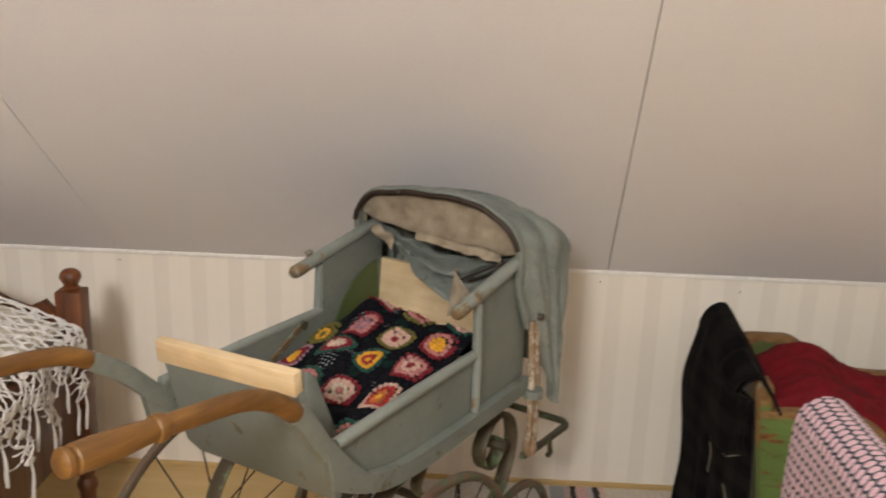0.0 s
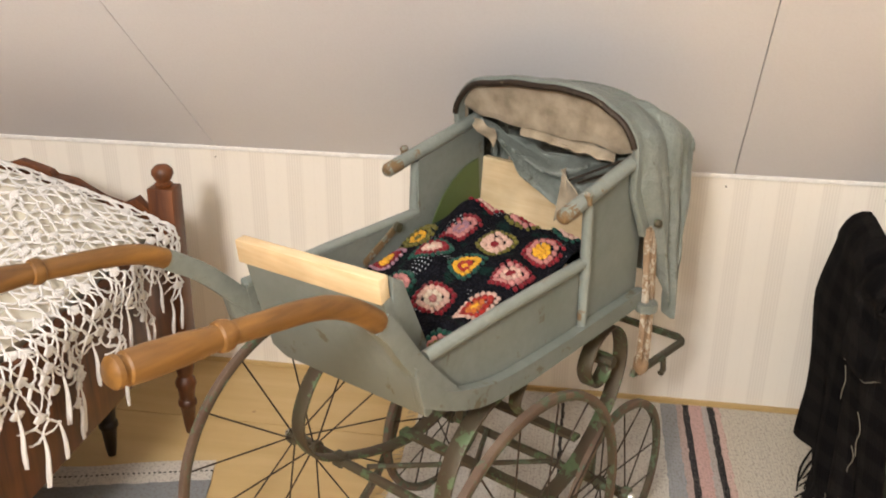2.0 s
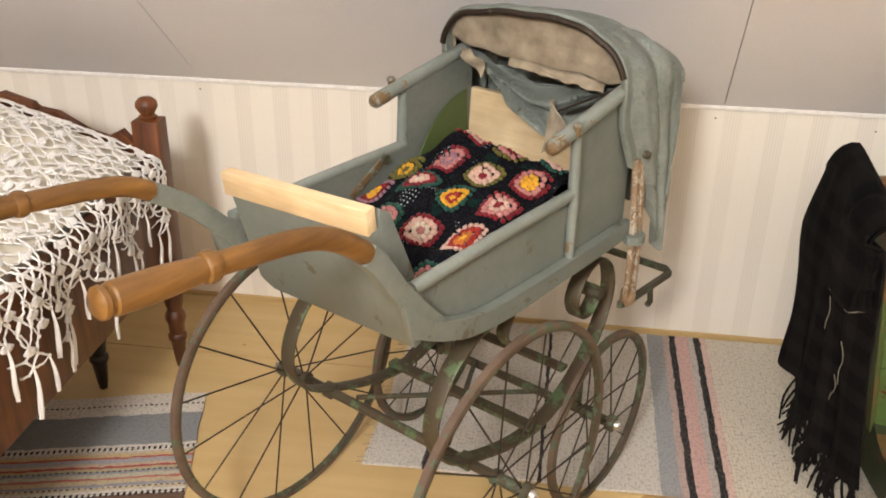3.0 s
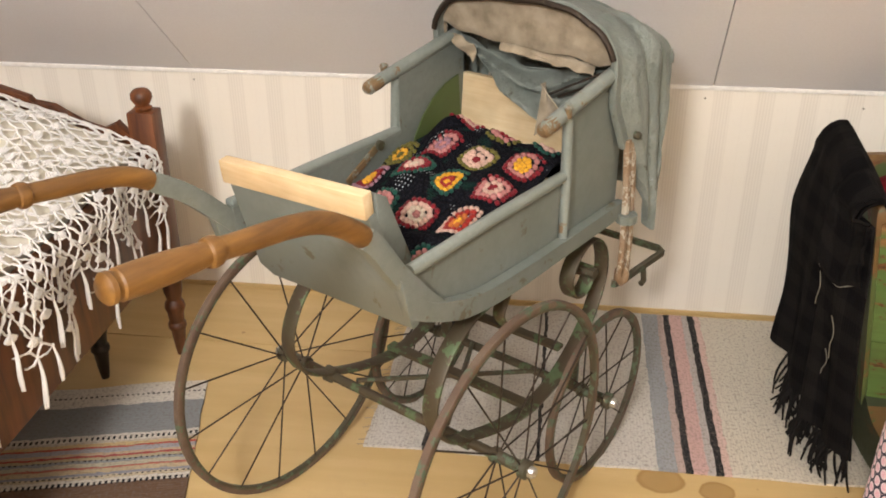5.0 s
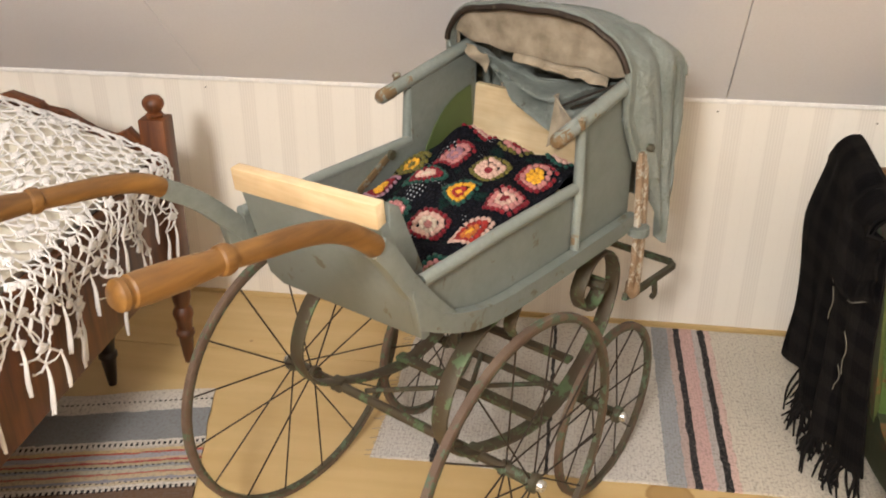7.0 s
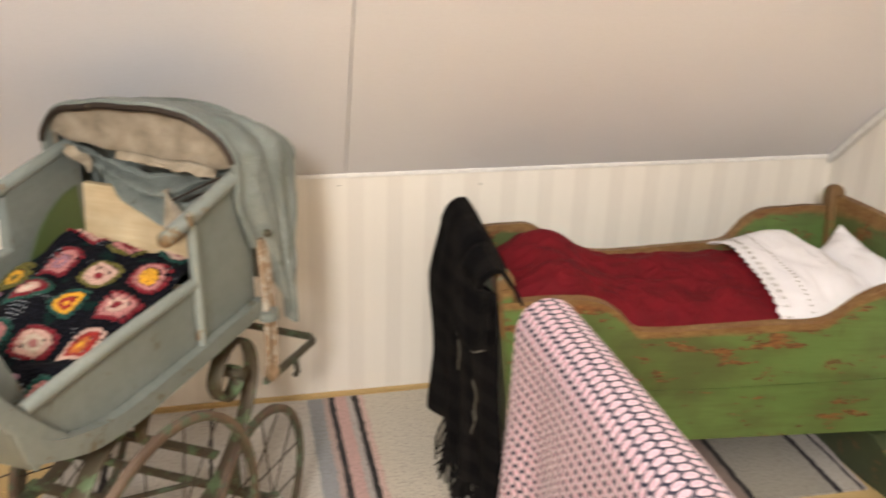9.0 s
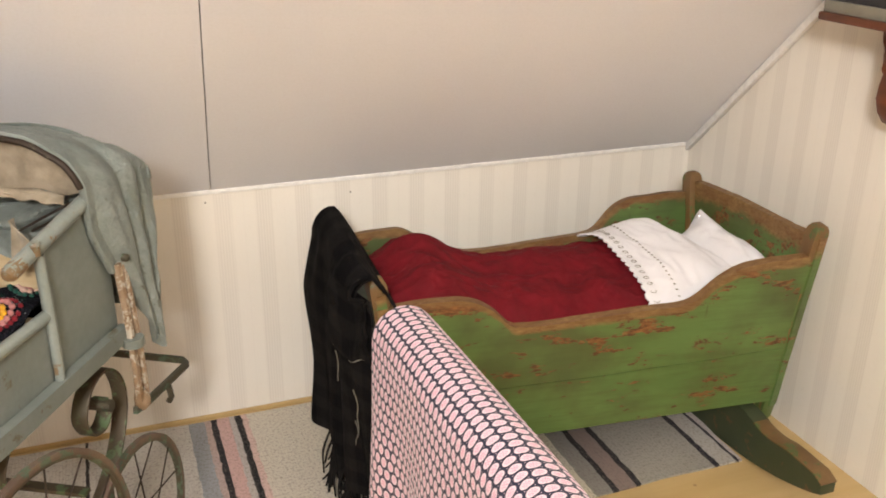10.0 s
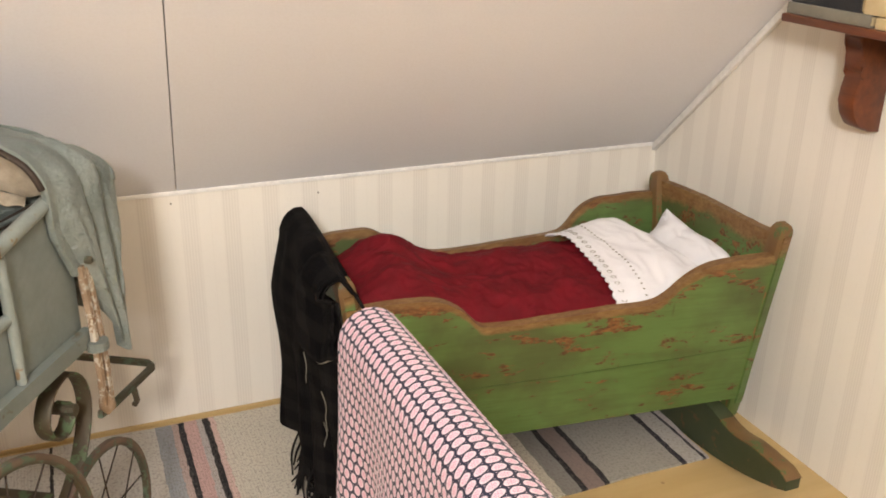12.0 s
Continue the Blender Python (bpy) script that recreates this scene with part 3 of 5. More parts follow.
def wheel(l, w, r, spokes, name):
    s = 1 if w > 0 else -1
    hub_at = L(l, w, r)
    ring = [L(l + (r - 0.009) * math.cos(a), w, r + (r - 0.009) * math.sin(a)) for a in [2 * math.pi * k / 56 for k in range(56)]]
    wh = part(name, sweep(ring, 0, side=(0, 1, 0), flat=(0.0115, 0.008), closed=True), M["iron"], pram, "rusty green iron wheel rim")
    tyre = [L(l + (r - 0.004) * math.cos(a), w, r + (r - 0.004) * math.sin(a)) for a in [2 * math.pi * k / 64 for k in range(64)]]
    part("tyre", sweep(tyre, 0, side=(0, 1, 0), flat=(0.0125, 0.0105), closed=True), M["rim"], wh, "worn brown rubber tyre")
    ax = Vector((0, -1, 0))
    part("hub", turned([(-0.038, 0.008), (-0.036, 0.013), (-0.028, 0.014), (-0.024, 0.010), (0.014, 0.010), (0.018, 0.016), (0.030, 0.016), (0.033, 0.011)], hub_at, ax * s, 14), M["iron"], wh)
    part("hub_cap", turned([(0.030, 0.0095), (0.040, 0.0095), (0.043, 0.007), (0.0435, 0.0)], hub_at, ax * s, 14), M["chrome"], wh, "dull nickel hub cap")
    for k in range(spokes):
        a = 2 * math.pi * (k + 0.3) / spokes
        off = 0.021 if k % 2 else -0.026
        b = a + (0.16 if k % 4 < 2 else -0.16)
        p = hub_at + ax * s * off + L(0.010 * math.cos(b), 0, 0.010 * math.sin(b))
        q = L(l + (r - 0.012) * math.cos(a), w, r + (r - 0.012) * math.sin(a))
        part("spoke", sweep([p, q], 0.0016, 5), M["spoke"], wh)
    return wh


wheel(0.183, -0.239, 0.263, 16, "rear_wheel")
wheel(0.183, 0.239, 0.263, 16, "rear_wheel")
wheel(0.526, -0.203, 0.171, 14, "front_wheel")
wheel(0.526, 0.203, 0.171, 14, "front_wheel")
part("rear_axle", sweep([L(0.183, -0.225, 0.263), L(0.183, 0.225, 0.263)], 0.0085, 10), M["spring"], pram)
part("front_axle", sweep([L(0.526, -0.19, 0.171), L(0.526, 0.19, 0.171)], 0.0085, 10), M["spring"], pram)
for w in (-0.15, 0.15):
    leaf = smooth_line([L(0.25, w, 0.50), L(0.184, w, 0.488), L(0.125, w, 0.447), L(0.094, w, 0.375), L(0.122, w, 0.306), L(0.20, w, 0.262), L(0.30, w, 0.226),
                        L(0.39, w, 0.215), L(0.481, w, 0.238), L(0.56, w, 0.295), L(0.605, w, 0.375), L(0.600, w, 0.437), L(0.560, w, 0.474), L(0.510, w, 0.467),
                        L(0.480, w, 0.425), L(0.498, w, 0.385), L(0.535, w, 0.378), L(0.558, w, 0.402), L(0.548, w, 0.425)], 6)
    part("spring", sweep(leaf, 0, side=(0, 1, 0), flat=(0.028, 0.006)), M["spring"], pram, "curved leaf spring of green-painted steel ending in a scroll")
    part("spring_clamp", sweep([L(0.548, w - 0.02, 0.412), L(0.548, w + 0.02, 0.412)], 0.011, 8), M["iron"], pram)
    part("axle_bracket", box(0.174, 0.194, -w - 0.012, -w + 0.012, 0.252, 0.276, 0.003), M["iron"], pram)
    part("axle_bracket", box(0.519, 0.534, -w - 0.010, -w + 0.010, 0.165, 0.262, 0.003), M["iron"], pram)
    part("spring_hanger", sweep(smooth_line([L(0.30, w, 0.505), L(0.27, w, 0.46), L(0.285, w, 0.43)], 4), 0, side=(0, 1, 0), flat=(0.022, 0.005)), M["spring"], pram)
part("cross_bar", sweep([L(0.36, -0.16, 0.228), L(0.36, 0.16, 0.228)], 0, side=(0, 0, 1), flat=(0.010, 0.022)), M["spring"], pram)
part("cross_bar", sweep([L(0.455, -0.16, 0.30), L(0.455, 0.16, 0.30)], 0, side=(0, 0, 1), flat=(0.008, 0.02)), M["spring"], pram)
part("reach_rod", sweep([L(0.20, -0.1, 0.262), L(0.52, 0.08, 0.18)], 0.005, 8), M["iron"], pram)
part("reach_rod", sweep([L(0.20, 0.1, 0.262), L(0.52, -0.08, 0.18)], 0.005, 8), M["iron"], pram)

# body: curved sills that run on into the handles, panels, floor
TOP = [(-0.009, 0.658), (0.033, 0.611), (0.079, 0.583), (0.169, 0.556), (0.28, 0.548), (0.395, 0.545), (0.60, 0.543)]
BOT = [(0.008, 0.591), (0.044, 0.570), (0.092, 0.547), (0.143, 0.530), (0.24, 0.518), (0.398, 0.516), (0.60, 0.514)]
for w in (-0.172, 0.172):
    k = 1 if w > 0 else -1
    top = smooth_line([L(a, w, b) for a, b in TOP], 4)
    bot = smooth_line([L(a, w, b) for a, b in BOT], 4)
    part("sill", slab(top + bot[::-1], (0, -0.017 * k, 0), 0.003), M["blue"], pram, "steam-bent grey-blue sill")
    inner = L(0, -0.002 * k, 0)
    low = [p + inner for p in smooth_line([L(a, w, b - 0.006) for a, b in TOP], 4)]
    rail = [L(0.412, w, 0.648) + inner, L(0.025, w, 0.648) + inner]
    low = [p for p in low if 0.03 < p.x < 0.412]
    part("side_panel", slab(low + [L(0.412, w, 0.545) + inner] + rail, (0, 0.006 * k, 0)), M["blue"], pram)
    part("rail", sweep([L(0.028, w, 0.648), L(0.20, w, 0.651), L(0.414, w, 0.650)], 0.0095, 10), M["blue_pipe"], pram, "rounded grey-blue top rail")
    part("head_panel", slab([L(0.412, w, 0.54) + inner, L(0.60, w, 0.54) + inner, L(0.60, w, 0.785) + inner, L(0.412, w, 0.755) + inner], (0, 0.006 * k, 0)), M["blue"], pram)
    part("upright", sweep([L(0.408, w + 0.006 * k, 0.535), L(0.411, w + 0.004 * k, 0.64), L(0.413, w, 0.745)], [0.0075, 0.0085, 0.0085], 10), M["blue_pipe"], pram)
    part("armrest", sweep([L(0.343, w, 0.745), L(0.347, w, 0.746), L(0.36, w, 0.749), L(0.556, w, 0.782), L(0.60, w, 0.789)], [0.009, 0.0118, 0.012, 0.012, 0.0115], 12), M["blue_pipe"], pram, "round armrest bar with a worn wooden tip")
    part("armrest_tip", turned([(0.0, 0.0), (0.002, 0.008), (0.008, 0.0120), (0.022, 0.0125), (0.036, 0.0124), (0.037, 0.011)], L(0.334, w, 0.7440), L(0.2, 0, 0.033), 14), M["tip"], pram, "bare worn wooden tip")
    part("armrest_bolt", turned([(0.0, 0.006), (0.014, 0.006), (0.016, 0.008), (0.021, 0.006)], L(0.395, w + 0.010 * k, 0.752), (0, 0, 1), 8), M["tip"], pram)
    # handle
    dz = 0.0 if w > 0 else -0.035
    hw = w + 0.004 * k
    bend = [L(0.090, hw, 0.560), L(0.045, hw, 0.603), L(-0.008, hw, 0.666 + dz * 0.25), L(-0.045, hw, 0.718 + dz * 0.75), L(-0.081, hw, 0.752 + dz), L(-0.123, hw, 0.777 + dz), L(-0.17, hw, 0.790 + dz), L(-0.23, hw, 0.798 + dz), L(-0.268, hw, 0.803 + dz)]
    line = smooth_line(bend, 5)
    cut = 17 if w > 0 else 22
    part("handle_arm", sweep(line[:cut + 1], 0, side=(0, 1, 0), flat=(0.022, 0.028)), M["blue"], pram, "grey-blue painted bent handle arm")
    part("handle_bow", sweep(line[cut:], [0.0142 - 0.0025 * i / 30 for i in range(len(line) - cut)], 14), M["handle"], pram, "bent handle of worn brown varnished wood")
    part("grip", turned([(-0.012, 0.010), (-0.008, 0.0125), (-0.004, 0.0125), (-0.002, 0.0155), (0.004, 0.0168), (0.010, 0.0155), (0.012, 0.0128), (0.02, 0.0135), (0.05, 0.0158), (0.085, 0.0168), (0.108, 0.0162), (0.110, 0.0140), (0.114, 0.0142), (0.116, 0.0160), (0.121, 0.0155), (0.125, 0.011), (0.1255, 0.0)],
         L(-0.268, hw, 0.803 + dz), L(-0.108, 0, 0.011), 18), M["handle"], pram, "turned wooden grip")

part("floor_board", box(0.12, 0.60, -0.160, 0.160, 0.528, 0.536), M["blue"], pram)
part("footboard", slab([L(0.0, -0.132, 0.706), L(0.0, 0.132, 0.722), L(0.052, 0.150, 0.555), L(0.060, 0.150, 0.535), L(0.060, -0.128, 0.528), L(0.054, -0.150, 0.545)], (0.014, 0, 0.004), 0.002), M["blue"], pram)
part("top_strip", slab([L(-0.004, -0.140, 0.702), L(-0.004, 0.131, 0.719), L(-0.008, 0.131, 0.754), L(-0.008, -0.140, 0.737)], (0.017, 0, 0.003), 0.002), M["pine"], pram, "new strip of bare pine on the footboard")
for w, h in ((-0.134, 0.735), (0.134, 0.752)):
    part("cheek", slab([L(0.014, w, h), L(0.034, w, h - 0.012), L(0.078, w, 0.640), L(0.088, w, 0.58), L(0.058, w, 0.56), L(0.016, w, 0.69)], (0, 0.012 * (1 if w > 0 else -1), 0), 0.002), M["blue"], pram)
part("green_lining", slab([L(0.428, -0.1615, 0.55)] + [L(0.59 - 0.162 * math.cos(a), -0.1615, 0.55 + 0.165 * math.sin(a)) for a in [0.25 * k for k in range(0, 7)]] + [L(0.592, -0.1615, 0.55)], (0, -0.002, 0)), M["green_in"], pram, "moss-green painted patch on the inner side")
part("headboard", slab([L(0.585, -0.164, 0.535), L(0.585, 0.164, 0.535), L(0.600, 0.164, 0.712), L(0.600, -0.164, 0.712)], (0.012, 0, 0)), M["pine"], pram, "bare pine board at the head end")
part("window_latch", sweep([L(0.27, -0.164, 0.60), L(0.35, -0.164, 0.642)], 0, side=(0, 1, 0), flat=(0.006, 0.014)), M["tip"], pram, "brown strap on the inner side")
part("strap_end", turned([(-0.004, 0.009), (0.004, 0.009)], L(0.352, -0.160, 0.643), (0, 1, 0), 10), M["iron"], pram)


def arch(l, s, z0, zt, drop, lean, half=0.185):
    """A point of a hood bow: s from -1 (left foot) to 1 (right foot)."""
    a = abs(s)
    if a < 0.62:
        t = a / 0.62 * math.pi / 2
        w, z = math.sin(t) ** 0.85 * half, z0 + (zt - z0) * math.cos(t) ** 0.6 if t < 1.57 else z0
    else:
        t = (a - 0.62) / 0.38
        w, z = half + 0.006 * t, z0 - drop * t
    return l + lean * max(0.0, z - z0), (w if s > 0 else -w), z


def hood_point(u, v):
    """The folded hood: u round the bow from left to right, v from the front bow back."""
    s = -1 + 2 * u
    zt = 0.887 - 0.036 * v - 0.09 * max(0.0, v - 0.5) ** 1.2
    drop = 0.20 + 0.105 * math.sin(min(1.0, v / 0.95) * math.pi) + 0.012 * wob(v * 7, s * 2)
    l, w, z = arch(0.552 + 0.184 * v, s, 0.775 - 0.005 * v, zt, drop, -0.12 + 0.10 * v)
    fold = (abs(math.sin(v * 8.5 + 1.6 * wob(s * 1.5, v * 2, 1))) * 2 - 1) * (0.0015 + 0.0105 * abs(s)) + 0.008 * wob(s * 3, v * 5, 3) + 0.005 * wob(s * 8, v * 9, 5)
    side = max(0.0, abs(s) - 0.35)
    down = max(0.0, abs(s) - 0.62) / 0.38
    l += 0.03 * down * math.sin(v * 3.0) + 0.012 * wob(s * 4, v * 3, 9) * down - 0.05 * down * down * max(0.0, v - 0.3)
    l += (0.668 - l) * 0.74 * down ** 1.6
    w *= 1 + 0.085 * math.sin(v * 3.14) * min(1, side * 3)
    w += (1 if s > 0 else -1) * fold * min(1.0, side * 2.5)
    z += fold * (1 - min(1.0, side * 1.6))
    return L(l, w, z)


part("hood", sheet_of(hood_point, 96, 72, 0.003), M["oilcloth"], pram, "collapsed hood of cracked grey-blue oilcloth", 60)
bow = [hood_point(i / 40, 0.0) + L(-0.004, 0, 0.0) for i in range(3, 38)]
part("hood_bow", sweep(bow, 0, side=(1, 0, 0), flat=(0.02, 0.012)), M["oilcloth"], pram, "bound front bow of the hood")
part("hood_rim", sweep([p + L(-0.011, 0, -0.004) for p in bow[6:-6]], 0.0055, 8), M["spoke"], pram, "dark worn edge of the bow")


def lining_point(u, v):
    s = -0.60 + 1.2 * u
    l, w, z = arch(0.545, s, 0.775, 0.888, 0.1, -0.1)
    low = 0.824 - 0.010 * math.sin(u * 3.1) - 0.028 * u + 0.009 * wob(u * 7, 3)
    k = v
    z2 = z * (1 - k) + min(z, low) * k
    return L(l + 0.002 + 0.018 * k + 0.006 * wob(u * 5, v * 3, 8), w * (1 - 0.05 * k), z2 - 0.004)


part("hood_lining", sheet_of(lining_point, 40, 10, 0.002), M["lining"], pram, "stained beige canvas lining")


def hood_back_point(u, v):
    """The back of the hood, hanging slack behind the head board."""
    w = -0.176 + 0.352 * u
    z = 0.545 + (0.315 - 0.10 * abs(2 * u - 1) ** 3) * v
    return L(0.672 + 0.035 * math.sin(v * 2.6) + 0.010 * wob(u * 6, v * 3, 12), w, z)


part("hood_back", sheet_of(hood_back_point, 30, 16, 0.003), M["oilcloth"], pram, "slack oilcloth back of the hood")


def curtain_point(u, v):
    """The sagging inner curtain, from the left arm down across to the right."""
    w = -0.168 + 0.336 * u
    top = 0.800 - 0.030 * math.sin(u * 3.14) - 0.010 * u + 0.006 * wob(u * 6, 5.0)
    low = 0.792 - 0.125 * u / 0.68 if u < 0.68 else 0.667 + 0.075 * (u - 0.68) / 0.32
    z = top - 0.012 + (low - top + 0.012) * v
    pleat = abs(math.sin(v * 5.2 + u * 2.4 + 1.2 * wob(u * 3, v * 2, 6))) - 0.5
    l = 0.588 - 0.045 * v * math.sin(u * 3.14) + 0.030 * pleat * min(1.0, 4 * u) * min(1.0, 4 * (1 - u)) + 0.012 * wob(u * 5, v * 4, 4)
    return L(l, w, z)


part("hood_curtain", sheet_of(curtain_point, 60, 36, 0.002), M["oilcloth"], pram, "sagging folds of grey-blue oilcloth inside the hood")
part("curtain_flap", sheet_of(lambda u, v: L(0.532 - 0.012 * v + 0.008 * math.sin(u * 4), 0.052 + 0.062 * u * v - 0.006 * v, 0.748 - 0.092 * v + 0.050 * u * v), 8, 8, 0.002), M["lining"], pram, "loose beige corner of lining")
part("curtain_flap", sheet_of(lambda u, v: L(0.546 + 0.006 * math.sin(u * 6 + v * 4), -0.148 + 0.048 * u, 0.800 - 0.012 * u - 0.034 * v * (0.4 + 0.6 * u)), 8, 6, 0.002), M["lining"], pram, "knotted beige end of lining")
part("lining_fold", sheet_of(lambda u, v: L(0.566 - 0.022 * v + 0.006 * wob(u * 5, v * 3, 41), -0.055 + 0.185 * u + 0.01 * v, 0.812 - 0.030 * u - (0.026 - 0.016 * u) * v + 0.004 * wob(u * 9, v, 43)), 24, 6, 0.002), M["lining"], pram, "pale fold of lining bulging out below the bow")
part("hood_slat", sweep([L(0.560, 0.160, 0.782), L(0.545, 0.05, 0.722)], 0, side=(1, 0, 0), flat=(0.010, 0.004)), M["spoke"], pram, "dark bent hood slat")
part("hood_stay", sweep([L(0.555, 0.165, 0.770), L(0.575, 0.06, 0.715)], 0, side=(1, 0, 0), flat=(0.012, 0.004)), M["spoke"], pram)
for w in (-0.19, 0.19):
    k = 1 if w > 0 else -1
    for dl, lean in ((0.0, 0.0), (0.016, 0.006)):
        bar = [L(0.588 + dl, w, 0.66), L(0.591 + dl + lean * 0.5, w + 0.005 * k, 0.56), L(0.594 + dl + lean, w + 0.006 * k, 0.47), L(0.602 + dl + lean, w + 0.002 * k, 0.392)]
        part("hood_strut", sweep(smooth_line(bar, 5), 0, side=(1, 0, 0), flat=(0.012, 0.010)), M["leather"], pram, "peeling cream wooden strut with rust showing")
    part("strap_band", turned([(-0.008, 0.019), (0.008, 0.019)], L(0.594, w + 0.008 * k, 0.515), (0, 0, 1), 10), M["oilcloth"], pram)
    part("hood_pivot", turned([(0.0, 0.007), (0.008, 0.007), (0.011, 0.004)], L(0.588, w + 0.012 * k, 0.672), (0, -k, 0), 10), M["iron"], pram)
    part("hood_knob", turned([(0.0, 0.012), (0.022, 0.013), (0.030, 0.014), (0.036, 0.012), (0.038, 0.0)], L(0.712, w - 0.028 * k, 0.768), L(0.25, 0.5 * k, 0.1), 12), M["oilcloth"], pram)
part("step_frame", sweep([L(0.60, 0.182, 0.372), L(0.64, 0.18, 0.362), L(0.825, 0.175, 0.341), L(0.84, 0.16, 0.340), L(0.845, -0.14, 0.340), L(0.825, -0.175, 0.341), L(0.62, -0.18, 0.365)], 0, side=(0, 0, 1), flat=(0.014, 0.010)), M["iron"], pram, "bent iron frame behind the head end")
part("step_stub", sweep([L(0.735, 0.178, 0.343), L(0.742, 0.178, 0.315), L(0.73, 0.178, 0.312)], 0.006, 8), M["iron"], pram)
part("strap_foot", turned([(0.0, 0.006), (0.012, 0.014), (0.03, 0.015), (0.045, 0.004)], L(0.612, 0.19, 0.408), (0.15, 0.05, -1), 8), M["leather"], pram)


def granny_point(u, v):
    """The wool blanket heaped in the carriage, rising to the head end and sunk along the far side."""
    l = 0.098 + 0.385 * u + 0.03 * u * wob(v * 4, 2.0)
    w = -0.160 + 0.320 * v
    c = 1 - abs(2 * v - 1) ** 3
    z = 0.572 + 0.028 * min(1, u * 6) + 0.055 * min(1.0, max(0.0, (u - 0.25) / 0.5)) + 0.016 * c
    z += 0.022 * wob(u * 3.2, v * 2.6, 7) + 0.012 * wob(u * 8, v * 6, 2) + 0.03 * math.exp(-((u - 0.86) ** 2 + (v - 0.30) ** 2) / 0.008)
    z -= 0.06 * (max(0.0, u - 0.88) / 0.12) ** 1.5 + 0.055 * (max(0.0, 0.45 - v) / 0.45) ** 1.2 * min(1.0, u * 1.6)
    return L(l, w, max(z, 0.545))


def on_blanket(l, w, h):
    """A place on the blanket by metres along and across it, h above its face."""
    u, v = l / 0.385, w / 0.320
    p = granny_point(u, v)
    n = (granny_point(u + 0.01, v) - p).cross(granny_point(u, v + 0.01) - p).normalized()
    n = -n if n.z < 0 else n
    return p + n * h, n


ICO = bmesh.new()
bmesh.ops.create_icosphere(ICO, subdivisions=1, radius=1.0)
ICO.verts.index_update()
ICO_V = [v.co.copy() for v in ICO.verts]
ICO_F = [[v.index for v in f.verts] for f in ICO.faces]
ICO.free()


def stitches(places, size, rnd):
    """Knobbly crochet clusters at places (along, across), as one mesh."""
    vs, fs = [], []
    for a, b in places:
        if not (0.008 < a < 0.377 and 0.006 < b < 0.314):
            continue
        p, n = on_blanket(a, b, 0.0072)
        s = n.orthogonal().normalized()
        t = n.cross(s)
        r = size * rnd.uniform(0.85, 1.2)
        k, ang = len(vs), rnd.uniform(0, 6.3)
        for q in ICO_V:
            x, y = q.x * math.cos(ang) - q.y * math.sin(ang), q.x * math.sin(ang) + q.y * math.cos(ang)
            vs.append(p + (s * x * 1.15 + t * y * 0.9 + n * q.z * 0.6) * r)
        fs += [[i + k for i in f] for f in ICO_F]
    return vs, [], fs


def wool(name, c):
    return cloth(name, c, tuple(x * 0.72 for x in c), 1200, 60, 0.97, 0.05, 0.5)


W = dict(
    yellow=wool("yellow_wool", (0.70, 0.36, 0.025)), rose=wool("rose_wool", (0.46, 0.19, 0.18)), pale=wool("pale_pink_wool", (0.58, 0.38, 0.31)),
    cream=wool("cream_wool", (0.64, 0.54, 0.43)), claret=wool("claret_wool", (0.19, 0.010, 0.018)), red=wool("red_wool", (0.32, 0.022, 0.016)),
    mauve=wool("mauve_wool", (0.30, 0.16, 0.21)), teal=wool("teal_wool", (0.014, 0.075, 0.055)), olive=wool("olive_wool", (0.13, 0.115, 0.022)), orange=wool("orange_wool", (0.50, 0.14, 0.025)))
SQUARES = ["red pale rose claret", "claret pale pale claret", "rose pale pale mauve", "olive olive rose teal",
           "orange red red olive", "claret pale rose teal", "rose cream pale claret", "yellow orange red pale",
           "yellow yellow claret mauve", "cream pale claret teal", "yellow red yellow teal", "claret pale rose claret",
           "olive yellow olive olive", "rose mauve rose claret", "claret pale pale olive", "yellow yellow rose claret",
           "red claret mauve teal", "rose rose pale claret", "pale claret rose olive", "claret rose pale teal"]
granny = lone("crochet_blanket", sheet_of(granny_point, 90, 56, 0.006, (5.2, 4.2)), M["granny"], "black crocheted blanket of many-coloured granny squares", "blanket", smooth=60)
granny.matrix_world = PRAM
rnd = random.Random(21)
for k, colours in enumerate(SQUARES):
    i, j = divmod(k, 4)
    ca, cb = 0.030 + 0.081 * i + rnd.uniform(-0.004, 0.004), 0.040 + 0.080 * j + rnd.uniform(-0.004, 0.004)
    turn = radians(8 + rnd.uniform(-9, 9))
    rounds = []
    for r, n in ((0.0035, 4), (0.0105, 8), (0.0185, 14), (0.0262, 20)):
        ring = []
        for m in range(n):
            a = 2 * math.pi * (m + 0.5) / n
            grow = r * (1 + 0.20 * (1 - abs(math.cos(2 * a))) * (1 if r > 0.012 else 0)) / (1 if r < 0.012 else 1.04)
            x, y = grow * math.cos(a), grow * math.sin(a)
            ring.append((ca + x * math.cos(turn) - y * math.sin(turn) + rnd.uniform(-0.0008, 0.0008), cb + x * math.sin(turn) + y * math.cos(turn) + rnd.uniform(-0.0008, 0.0008)))
        rounds.append(ring)
    hues = colours.split()
    square = tagged(part("granny_square", stitches(rounds[2], 0.0060, rnd), W[hues[2]], granny, "crocheted square, " + hues[0] + " heart in " + hues[2] + " wool", 180), kind="stuff")
    tagged(part("heart", stitches(rounds[0], 0.0050, rnd), W[hues[0]], square, smooth=180), kind="stuff")
    tagged(part("inner_round", stitches(rounds[1], 0.0058, rnd), W[hues[1]], square, smooth=180), kind="stuff")
    tagged(part("outer_round", stitches(rounds[3], 0.0050, rnd), W[hues[3]], square, smooth=180), kind="stuff")


